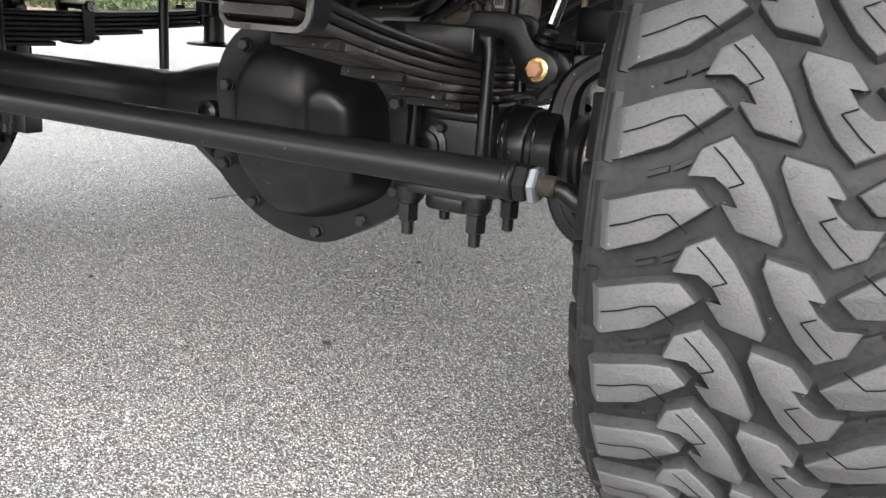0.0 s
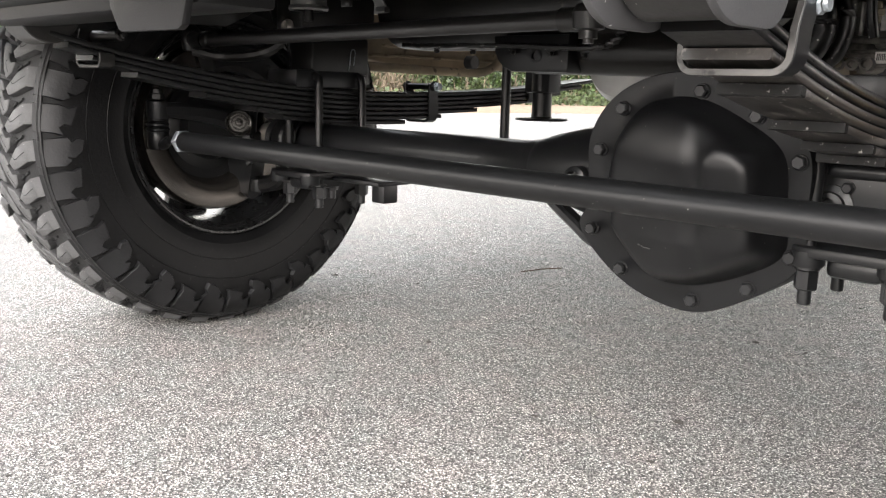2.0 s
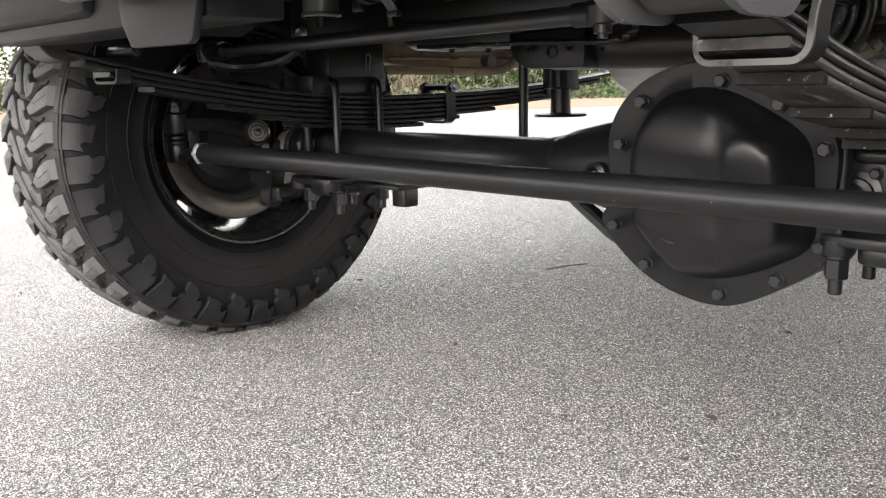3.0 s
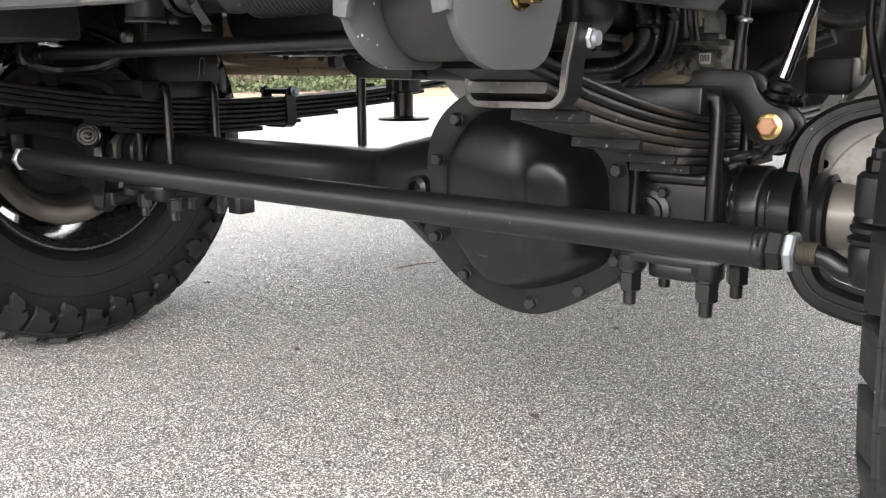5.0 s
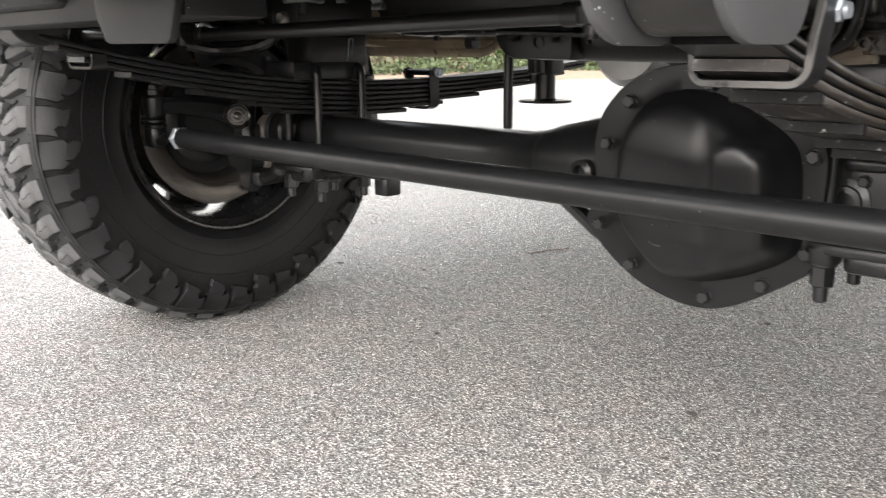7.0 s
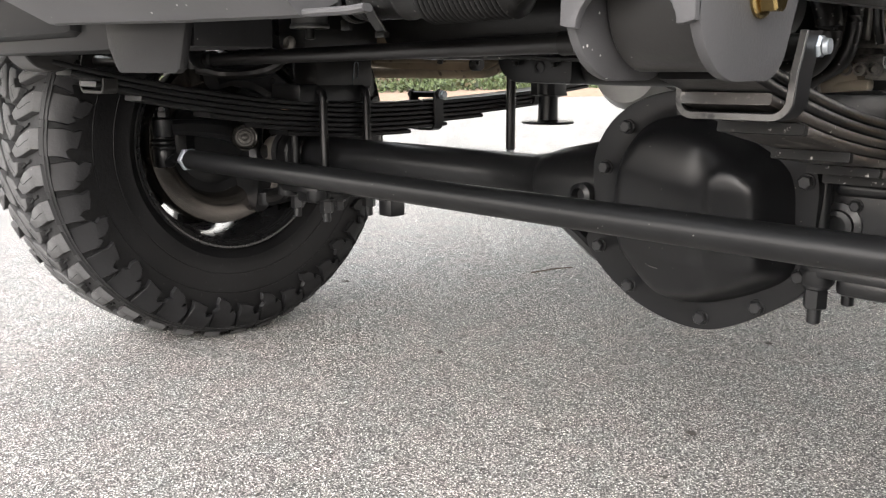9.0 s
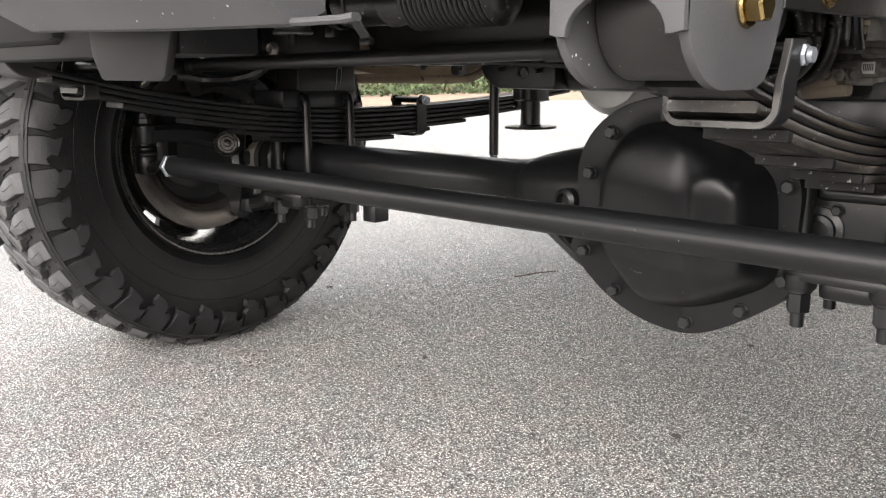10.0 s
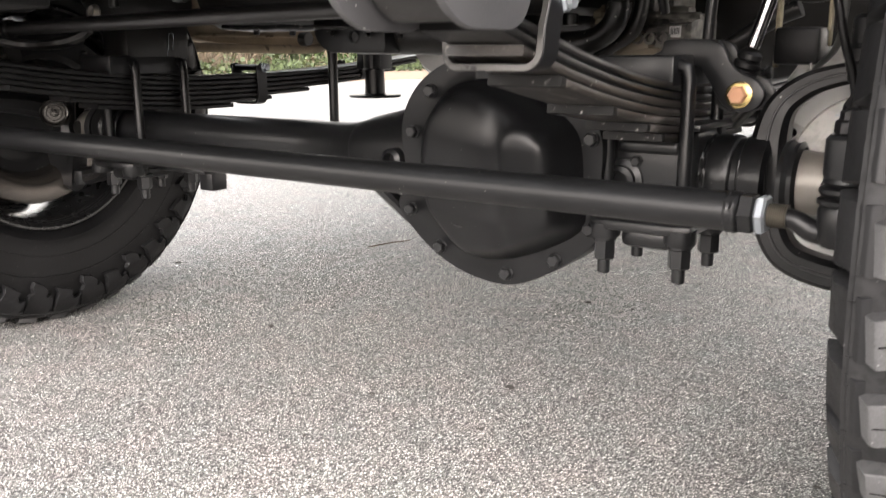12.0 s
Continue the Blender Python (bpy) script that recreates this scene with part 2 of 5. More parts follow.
def smooth_path(points, n=8):
    """A rounded line through the points."""
    p = [Vector(q) for q in points]
    p = [2 * p[0] - p[1], *p, 2 * p[-1] - p[-2]]
    out = []
    for i in range(1, len(p) - 2):
        for k in range(n):
            t = k / n
            out.append(0.5 * (2 * p[i] + (p[i + 1] - p[i - 1]) * t + (2 * p[i - 1] - 5 * p[i] + 4 * p[i + 1] - p[i + 2]) * t * t + (3 * p[i] - p[i - 1] - 3 * p[i + 1] + p[i + 2]) * t ** 3))
    out.append(p[-2])
    return out


def sweep(path, section, up=(0, 0, 1), scale=None):
    """Carries a closed 2D section (side, up) along the path."""
    bm = bmesh.new()
    path = [Vector(p) for p in path]
    rings = []
    u0 = Vector(up)
    for i, p in enumerate(path):
        d = (path[min(i + 1, len(path) - 1)] - path[max(i - 1, 0)]).normalized()
        s = d.cross(u0)
        s = s.normalized() if s.length > 1e-5 else Vector((1, 0, 0))
        v = s.cross(d).normalized()
        k = scale(i / (len(path) - 1)) if scale else 1.0
        rings.append([bm.verts.new(p + s * a * k + v * b * k) for a, b in section])
    n = len(section)
    for p, q in zip(rings, rings[1:]):
        for i in range(n):
            bm.faces.new((p[i], p[(i + 1) % n], q[(i + 1) % n], q[i]))
    bm.faces.new(rings[0][::-1])
    bm.faces.new(rings[-1])
    return bm


def round_section(r, n=14):
    return [(r * math.cos(6.2831853 * i / n), r * math.sin(6.2831853 * i / n)) for i in range(n)]


def rect_section(w, h, c=0.003):
    a, b = w / 2, h / 2
    return [(-a + c, -b), (a - c, -b), (a, -b + c), (a, b - c), (a - c, b), (-a + c, b), (-a, b - c), (-a, -b + c)]


def tube(points, r, n=14, k=8, smooth=True):
    return sweep(smooth_path(points, k) if smooth else points, round_section(r, n), up=(0.01, 0.02, 1))


def plate(outline, x0, x1, axis="x", bevel=0.0015):
    """A flat outline, (y, z) for axis x, (x, z) for axis y or (x, y) for axis z, thickened from x0 to x1."""
    bm = bmesh.new()
    put = {"x": lambda a, b, c: (c, a, b), "y": lambda a, b, c: (a, c, b), "z": lambda a, b, c: (a, b, c)}[axis]
    lo = [bm.verts.new(put(a, b, x0)) for a, b in outline]
    hi = [bm.verts.new(put(a, b, x1)) for a, b in outline]
    n = len(outline)
    f0, f1 = bm.faces.new(lo[::-1]), bm.faces.new(hi)
    for i in range(n):
        bm.faces.new((lo[i], lo[(i + 1) % n], hi[(i + 1) % n], hi[i]))
    bmesh.ops.recalc_face_normals(bm, faces=bm.faces[:])
    if bevel:
        rim = [e for e in bm.edges if any(f in (f0, f1) for f in e.link_faces)]
        bmesh.ops.bevel(bm, geom=rim, offset=bevel, segments=2, profile=0.5, affect="EDGES")
    bmesh.ops.triangulate(bm, faces=[f for f in bm.faces if len(f.verts) > 4])
    return bm


def arc(cx, cy, r, a0, a1, n=12):
    return [(cx + r * math.cos(radians(a0 + (a1 - a0) * i / n)), cy + r * math.sin(radians(a0 + (a1 - a0) * i / n))) for i in range(n + 1)]


MID = -0.366  # the truck's centre line


def mirror_x(x):
    return 2 * MID - x


# ---- ground ----
def ground_sheet():
    bm = bmesh.new()
    bmesh.ops.create_grid(bm, x_segments=40, y_segments=40, size=120)
    return bm


ground = new("ground", mesh_of(ground_sheet(), "ground", ASPHALT))
tagged(ground, "pale worn asphalt with light stone chippings", "ground", kind="structure")

# ---- the truck: wheels ----
truck = new("pickup_truck")
tagged(truck, "lifted black pickup truck with solid front axle, standing on asphalt", "truck")
WHEEL_Z, RADIUS, PITCHES = 0.452, 0.462, 39
WHEELS = {1: (0.668, 0.078), -1: (-1.303, -0.003)}  # centres, near and far side
PITCH = 2 * math.pi / PITCHES


def crown(u):
    """Radius of the carcass under the tread, u metres from its middle."""
    return RADIUS - 0.0125 - 0.010 * (abs(u) / 0.13) ** 2.4


def tyre_shape():
    side = [(0.235, -0.12), (0.238, -0.128), (0.2425, -0.132), (0.246, -0.131), (0.25, -0.138), (0.263, -0.147), (0.265, -0.1495), (0.269, -0.1495), (0.272, -0.1485), (0.2985, -0.1536), (0.2993, -0.1549), (0.3012, -0.1552), (0.302, -0.1542),
            (0.335, -0.158), (0.3435, -0.1583), (0.3443, -0.1595), (0.3462, -0.1596), (0.347, -0.1585), (0.365, -0.159), (0.385, -0.157), (0.4, -0.1545), (0.415, -0.15), (0.4265, -0.145), (0.4288, -0.1455), (0.4296, -0.149), (0.4312, -0.1492), (0.4324, -0.1462), (0.4342, -0.1432), (0.435, -0.1448), (0.4364, -0.1442), (0.4376, -0.1412), (0.4388, -0.137), (0.4385, -0.1345)]
    prof = side + [(crown(u), u) for u in (-0.128, -0.11, -0.08, -0.04, 0, 0.04, 0.08, 0.11, 0.128)] + [(r, -h) for r, h in side[::-1]]
    bm = lathe(prof, 152)
    # dusty rubber round the tread; the sidewall's shade is in its darker colour
    for f in bm.faces:
        c = f.calc_center_median()
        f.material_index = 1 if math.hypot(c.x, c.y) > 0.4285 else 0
    bars = bmesh.new()
    for k in range(PITCHES):
        for sgn in (-1, 1):
            a = k * PITCH + (0.048 if sgn < 0 else 0.181) / RADIUS
            for u0, u1, s0, s1 in ((0.1, 0.084, 0.0, 0.007), (0.08, 0.066, 0.008, 0.016)):
                vs = []
                for u, s, h in ((u0, s0, 0), (u1, s1, 0), (u1, s1 - 0.006, 0), (u0, s0 - 0.006, 0), (u0, s0 - 0.001, 0.004), (u1, s1 - 0.001, 0.004), (u1, s1 - 0.005, 0.004), (u0, s0 - 0.005, 0.004)):
                    r, th = crown(u) + h, a - sgn * s / RADIUS
                    vs.append(bars.verts.new((-r * math.sin(th), -r * math.cos(th), sgn * u)))
                for f in ((4, 5, 6, 7), (0, 1, 5, 4), (1, 2, 6, 5), (2, 3, 7, 6), (3, 0, 4, 7)):
                    bars.faces.new([vs[i] for i in f]).material_index = 1
    # hair-thin moulding vents along the shoulder ridge
    for k in range(PITCHES * 3):
        for sgn in (-1, 1):
            a, r, out = k * PITCH / 3 + 0.006 * (k % 2), 0.437 - 0.006 * (k % 3 == 0), 0.149 + 0.002 * (k % 4)
            c, s = -math.sin(a), -math.cos(a)
            foot = [bars.verts.new((c * (r + p), s * (r + p), sgn * 0.14)) for p in (-0.0007, 0.0007)] + [bars.verts.new((c * r - s * 0.001, s * r + c * 0.001, sgn * 0.14))]
            tip = bars.verts.new((c * r, s * r, sgn * out))
            for i in range(3):
                bars.faces.new((foot[i], foot[(i + 1) % 3], tip)).material_index = 1
    return merge(bm, bars)


def tread_block(outline, sipe, flip=False, height=0.0135):
    """A lug whose top outline is (across, along) in millimetres, with a thin dark strip laid on its face for the cut.
    """
    bm = bmesh.new()

    def at(u, s, h):
        if flip:
            u, s = -u, 229 - s
        u, s = u / 1000, s / 1000
        r, th = crown(u) + h, s / RADIUS
        return (-r * math.sin(th), -r * math.cos(th), u)

    cu, cs = sum(p[0] for p in outline) / len(outline), sum(p[1] for p in outline) / len(outline)
    n = len(outline)
    def grown(k):
        out = []
        for u, s in outline:
            d = math.hypot(u - cu, s - cs)
            # the outer end slopes down over the shoulder
            over = math.copysign(max(0.0, k) * 2.4, u) if abs(u) > 115 else 0.0
            out.append((u + (u - cu) / d * k + over, s + (s - cs) / d * k))
        return out
    rings = [[bm.verts.new(at(u, s, h)) for u, s in grown(k)] for k, h in ((4.5, -0.002), (1.2, height - 0.002), (0.3, height - 0.0006), (-0.8, height))]
    for p, q in zip(rings, rings[1:]):
        for i in range(n):
            # flanks: clean rubber, darkened further for shade in the grooves; worn top is dusty
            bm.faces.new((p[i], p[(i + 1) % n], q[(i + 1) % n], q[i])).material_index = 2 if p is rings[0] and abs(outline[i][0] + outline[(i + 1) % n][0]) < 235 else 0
    face = rings[-1]
    for tri in tessellate_polygon([[Vector((u, s, 0)) for u, s in grown(-0.8)]]):
        bm.faces.new([face[i] for i in tri])
    bmesh.ops.recalc_face_normals(bm, faces=bm.faces[:])
    # the cut is not sunk in: dark strips stand for the shade inside
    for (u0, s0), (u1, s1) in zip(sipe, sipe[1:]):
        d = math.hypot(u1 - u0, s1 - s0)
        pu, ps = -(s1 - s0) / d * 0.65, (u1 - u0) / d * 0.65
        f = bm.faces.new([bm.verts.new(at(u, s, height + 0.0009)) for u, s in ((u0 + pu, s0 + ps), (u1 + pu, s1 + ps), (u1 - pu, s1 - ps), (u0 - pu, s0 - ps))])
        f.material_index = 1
    # moulding nubs near the corners of the face
    for i in range(0, n, 3):
        u, s = outline[i]
        u, s = u + (cu - u) * 0.22, s + (cs - s) * 0.22
        foot = [bm.verts.new(at(u + 0.9 * math.cos(k), s + 0.9 * math.sin(k), height - 0.0002)) for k in (0, 1.57, 3.14, 4.71)]
        tip = bm.verts.new(at(u, s, height + 0.0016))
        for k in range(4):
            bm.faces.new((foot[k], foot[(k + 1) % 4], tip))
    return bm


SIDEWALL = [(0.34, 0.1583), (0.36, 0.159), (0.385, 0.157), (0.4, 0.1545), (0.415, 0.15), (0.4265, 0.145), (0.434, 0.14), (0.4405, 0.1325)]


def side_lug(long, sgn):
    """A biter on the shoulder whose stepped end runs down the sidewall."""
    w = 27
    if long:
        line = [(-w, 440), (w, 440), (w, 414), (w + 2, 398), (w - 7, 384), (12, 392), (13, 376), (2, 362), (-w + 8, 356), (-w + 4, 370), (-w + 9, 380), (-w, 388)]
    else:
        line = [(-w, 440), (w, 440), (w, 416), (w + 4, 396), (w - 10, 403), (10, 392), (12, 380), (-6, 374), (-w + 2, 371), (-w + 6, 386), (-w + 1, 398), (-w, 408)]
    bm = bmesh.new()
    cs, cr = sum(p[0] for p in line) / len(line), sum(p[1] for p in line) / len(line)

    def at(s, r, h):
        s, r = s / 1000, r / 1000
        u = float(np.interp(r, [p[0] for p in SIDEWALL], [p[1] for p in SIDEWALL])) + h
        r += h * max(0.0, (r - 0.42) / 0.02) * 0.6
        th = s / r
        return (-r * math.sin(th), -r * math.cos(th), sgn * u)

    def inset(k):
        out = []
        for s, r in line:
            d = math.hypot(s - cs, r - cr)
            out.append((s + (s - cs) / d * k, r + (r - cr) / d * k))
        return out

    def thick(r, h):
        return h if h < 0 or r < 415 else h * (1 - 0.65 * (r - 415) / 24)

    rings = [[bm.verts.new(at(s, r, thick(r, h))) for s, r in inset(k)] for k, h in ((1.8, -0.002), (0.4, 0.011), (-0.8, 0.0128))]
    n = len(line)
    for p, q in zip(rings, rings[1:]):
        for i in range(n):
            bm.faces.new((p[i], p[(i + 1) % n], q[(i + 1) % n], q[i]))
    bmesh.ops.triangulate(bm, faces=[bm.faces.new(rings[-1])])
    return bm


A_TOP = [(-123, 94), (-99, 104), (-79, 111), (-62, 114), (-49, 102), (-57, 95), (-86, 71), (-120, 55)]
A_CUT = [(-121.5, 75), (-106, 81), (-88, 90), (-77, 93), (-61, 81)]
B_TOP = [(-41, 155), (-60, 144), (-67, 124), (-49, 126), (-36, 117), (-28, 105), (-40, 106), (-27, 89), (2, 83), (4, 91), (-9, 116), (-25, 139)]
B_CUT = [(-52, 147), (-42, 139), (-27, 124), (-37, 119)]


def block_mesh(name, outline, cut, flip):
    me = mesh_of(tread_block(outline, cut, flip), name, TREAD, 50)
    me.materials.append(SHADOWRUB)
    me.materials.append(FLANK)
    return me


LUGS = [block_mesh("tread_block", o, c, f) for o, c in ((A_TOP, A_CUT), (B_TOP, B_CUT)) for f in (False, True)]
SIDE_LUGS = {(long, sgn): mesh_of(side_lug(long, sgn), "shoulder_lug", SIDERUB, 40) for long in (True, False) for sgn in (-1, 1)}


def rim_shape():
    prof = [(0.262, -0.127), (0.268, -0.133), (0.271, -0.137), (0.269, -0.14), (0.264, -0.139), (0.2605, -0.133), (0.259, -0.131), (0.2585, -0.126), (0.256, -0.125), (0.2555, -0.12), (0.2525, -0.1185), (0.252, -0.1135), (0.249, -0.112), (0.247, -0.108), (0.2445, -0.1), (0.236, -0.07), (0.234, 0.07), (0.25, 0.1),
            (0.257, 0.13), (0.268, 0.138), (0.266, 0.13), (0.262, 0.118), (0.252, 0.09), (0.242, 0.06), (0.242, -0.06), (0.25, -0.1)]
    return lathe([(r * 0.9, h) for r, h in prof], 96, closed=True)


def spoke_shape(k, n=8):
    a = 2 * math.pi * k / n
    out = [(0.075, -0.031), (0.15, -0.052), (0.18, -0.048), (0.218, -0.058), (0.218, 0.058), (0.18, 0.048), (0.15, 0.052), (0.075, 0.031)]
    bm = plate(out, 0.075, 0.1, "z", 0.004)
    return moved(bm, Matrix.Rotation(a, 4, "Z"))


def wheel(cx, cy, outward):
    """outward: 1 where the truck's outside lies towards +x."""
    turn = pose(cx, cy, WHEEL_Z, 0, 90, 0) if outward > 0 else pose(cx, cy, WHEEL_Z, 0, 90, 0) @ Matrix.Rotation(math.pi, 4, "X")
    t = part("tyre", tyre_shape(), RUBBER, truck, "black off-road tyre with chunky dusty tread lugs", 32)
    t.data.materials.append(GROOVE)
    t.matrix_basis = turn
    for k in range(PITCHES):
        m = Matrix.Rotation(k * PITCH, 4, "Z")
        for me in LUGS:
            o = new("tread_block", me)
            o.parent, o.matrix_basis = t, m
        for sgn, s in ((-1, 0.079), (1, 0.15)):
            o = new("shoulder_lug", SIDE_LUGS[((k + (sgn > 0)) % 2 == 0, sgn)])
            o.parent, o.matrix_basis = t, Matrix.Rotation(k * PITCH - s / RADIUS, 4, "Z")
    r = part("wheel_rim", rim_shape(), RIM, truck, "gloss black wheel rim", 30)
    r.matrix_basis = turn
    hub = part("hub", lathe([(0, 0.05), (0.09, 0.05), (0.095, 0.06), (0.095, 0.095), (0.08, 0.105), (0.05, 0.107), (0.045, 0.13), (0, 0.132)], 40), RIM, r)
    for k in range(8):
        part("spoke", spoke_shape(k), RIM, r)


for side, (cx, cy) in WHEELS.items():
    wheel(cx, cy, side)


# ---- axle ----
def axle_housing():
    tube_l = lathe([(0, -1.12), (0.04, -1.12), (0.041, -0.5), (0.041, -0.365), (0.0435, -0.362), (0.0435, -0.348), (0.046, -0.345), (0.049, -0.332), (0.055, -0.315), (0.083, -0.19), (0.1, -0.11), (0.1, 0.05)], 48, pose(0, 0.1, 0.432, 0, 90, 0))
    tube_r = lathe([(0.1, 0.02), (0.08, 0.1), (0.06, 0.14), (0.052, 0.16), (0.05, 0.27), (0.0555, 0.272), (0.0555, 0.3), (0.05, 0.304), (0.05, 0.312), (0.056, 0.316), (0.056, 0.34), (0, 0.342)], 40, pose(0, 0.1, 0.43, 0, 90, 0))
    strut = [(-0.318, 0.062, 0.402), (-0.285, 0.062, 0.376), (-0.24, 0.062, 0.346), (-0.2, 0.06, 0.324), (-0.15, 0.055, 0.33)]
    web = merge(sweep(smooth_path(strut, 4), rect_section(0.03, 0.018, 0.005)), lathe([(0, 0), (0.024, 0), (0.026, 0.003), (0.026, 0.03), (0, 0.03)], 28, frame_of((-0.176, 0.022, 0.355), (-0.176, 0.08, 0.355))))
    pad = box(0.135, 0.262, 0.038, 0.17, 0.385, 0.497, 0.012, 3)
    ridge = box(0.158, 0.246, 0.024, 0.06, 0.462, 0.482, 0.009, 3)
    ridge2 = box(0.14, 0.27, 0.028, 0.17, 0.494, 0.503, 0.003)
    return merge(tube_l, tube_r, web, pad, ridge, ridge2)


axle = part("axle_housing", axle_housing(), CAST, truck, "black painted front axle housing", 40)
part("fill_plug", merge(lathe([(0.017, 0), (0.02, 0.004), (0.02, 0.012), (0.013, 0.013), (0.012, 0.004), (0, 0.004)], 24, frame_of((0.163, 0.04, 0.423), (0.163, 0.02, 0.423))), lathe([(0.03, 0), (0.03, 0.006), (0.022, 0.009)], 28, frame_of((0.163, 0.04, 0.423), (0.163, 0.02, 0.423)))), CAST, axle)
part("bolt", bolt_head((0.183, 0.039, 0.45), (0.183, 0.03, 0.45), 0.013), CAST, axle)
part("cast_lug", merge(lathe([(0.019, 0), (0.019, 0.03), (0.012, 0.034), (0.011, 0.02), (0, 0.02)], 24, frame_of((-0.213, 0.035, 0.427), (-0.213, 0.0, 0.427))), box(-0.228, -0.198, 0.02, 0.045, 0.41, 0.442, 0.006)), CAST, axle)


def lean(z):
    """The cover's face tips forward towards its top."""
    return 0.014 - 0.13 * (z - 0.29)


COVER_C = (-0.012, 0.425)
BOLTS = [(0.006, 0.565), (0.083, 0.535), (0.1395, 0.481), (0.134, 0.357), (0.078, 0.3045), (-0.004, 0.2725), (-0.1215, 0.2995), (-0.172, 0.355), (-0.1545, 0.477), (-0.115, 0.538)]


def rounded(pts, n=5):
    """A closed outline through the points with its corners eased."""
    out = []
    m = len(pts)
    for i in range(m):
        p0, p1, p2, p3 = (Vector(pts[(i + j) % m]) for j in (-1, 0, 1, 2))
        for k in range(n):
            t = k / n
            out.append(tuple(0.5 * (2 * p1 + (p2 - p0) * t + (2 * p0 - 5 * p1 + 4 * p2 - p3) * t * t + (3 * p1 - p0 - 3 * p2 + p3) * t ** 3)))
    return out


def swell(x, z):
    """How far the pressed face stands out of the flange, away from its walls."""
    def soft(v, r):
        return r * math.log(1 + math.exp(v / r))

    h = 0.074 - 0.3 * soft(0.002 - x, 0.016) - 0.12 * soft(x - 0.02, 0.01) - 0.0035 * math.exp(-((x - 0.03) / 0.012) ** 2)
    h *= 1 - 0.22 * max(0.0, min(1.0, (0.365 - z) / 0.07)) - 0.5 * max(0.0, min(1.0, (z - 0.47) / 0.1)) ** 1.6
    # the arched boss: crisp at its top and outer side, fading out below
    qx, qz = abs(x - 0.084) - 0.017, abs(z - 0.423) - 0.05
    sd = math.hypot(max(qx, 0), max(qz, 0)) + min(max(qx, qz), 0) - 0.026
    edge = 0.0023 + 0.006 * max(0.0, min(1.0, (0.06 - x) / 0.03)) + 0.012 * max(0.0, min(1.0, (0.4 - z) / 0.04))
    return h + 0.0105 / (1 + math.exp(max(-30, min(30, sd / edge))))


def cover_shape():
    flange = rounded([(-0.176, 0.49), (-0.137, 0.55), (-0.07, 0.584), (0.012, 0.588), (0.09, 0.549), (0.15, 0.497), (0.152, 0.42), (0.147, 0.348), (0.09, 0.297), (0.006, 0.255), (-0.075, 0.26), (-0.144, 0.294), (-0.197, 0.354), (-0.179, 0.4)], 9)
    inner = rounded([(-0.135, 0.465), (-0.115, 0.512), (-0.07, 0.55), (0.0, 0.556), (0.065, 0.53), (0.118, 0.49), (0.126, 0.42), (0.124, 0.36), (0.076, 0.324), (0.0, 0.295), (-0.064, 0.294), (-0.116, 0.338), (-0.136, 0.37), (-0.14, 0.42)], 9)
    n = len(flange)
    rim = np.array(inner)
    step = np.roll(rim, -1, axis=0) - rim
    cx, cz = COVER_C

    def wall(x, z):
        t = np.clip(((np.array((x, z)) - rim) * step).sum(1) / (step ** 2).sum(1), 0, 1)
        d = np.sqrt(((rim + step * t[:, None] - (x, z)) ** 2).sum(1)).min()
        return 1 - math.exp(-(d / 0.0125) ** 1.7)

    bm = bmesh.new()
    rings = [[(cx + (x - cx) * k, y + lean(z), cz + (z - cz) * k) for x, z in flange] for k, y in ((1.0, 0.055), (1.0, 0.002), (0.993, 0.0))]
    rings.append([(x, lean(z), z) for x, z in inner])
    for i in range(1, 46):
        k = 1 - i / 46
        rings.append([(x, lean(z) - swell(x, z) * wall(x, z), z) for x, z in ((cx + (x - cx) * k, cz + (z - cz) * k) for x, z in inner)])
    vr = [[bm.verts.new(p) for p in r] for r in rings]
    for p, q in zip(vr, vr[1:]):
        for i in range(n):
            bm.faces.new((p[i], p[(i + 1) % n], q[(i + 1) % n], q[i]))
    bm.faces.new(vr[-1])
    bm.faces.new(vr[0][::-1])
    return bm


cover = part("differential_cover", cover_shape(), BLACK, truck, "pressed black differential cover", 50)
part("scratch", sweep([(x, lean(z) - swell(x, z) - 0.0004, z) for x, z in ((-0.06, 0.3525), (-0.05, 0.3495), (-0.038, 0.3497))], rect_section(0.002, 0.0015, 0.0004)), EDGE, cover)
first = part("cover_bolt", bolt_head((0, 0, 0), (0, -0.011, 0), 0.0165), CAST, cover)
first.matrix_basis = pose(BOLTS[0][0], lean(BOLTS[0][1]), BOLTS[0][1])
for i, (x, z) in enumerate(BOLTS[1:]):
    like(first, pose(x, lean(z), z, 0, 17 * i, 0))


# ---- steering ----
def bead(x0, x1, r, y, z, seed):
    """A lumpy ring of weld or torch marks round a tube."""
    rnd = random.Random(seed)
    w = x1 - x0
    bm = lathe([(r - 0.002, 0), (r, w * 0.12), (r + 0.0008, w * 0.3), (r + 0.0002, w * 0.5), (r + 0.001, w * 0.7), (r, w * 0.9), (r - 0.002, w)], 44, frame_of((x0, y, z), (x1, y, z)))
    for v in bm.verts:
        k = 1 + rnd.uniform(-0.035, 0.035)
        v.co.y, v.co.z = y + (v.co.y - y) * k, z + (v.co.z - z) * k
        v.co.x += rnd.uniform(-0.0006, 0.0006)
    return bm


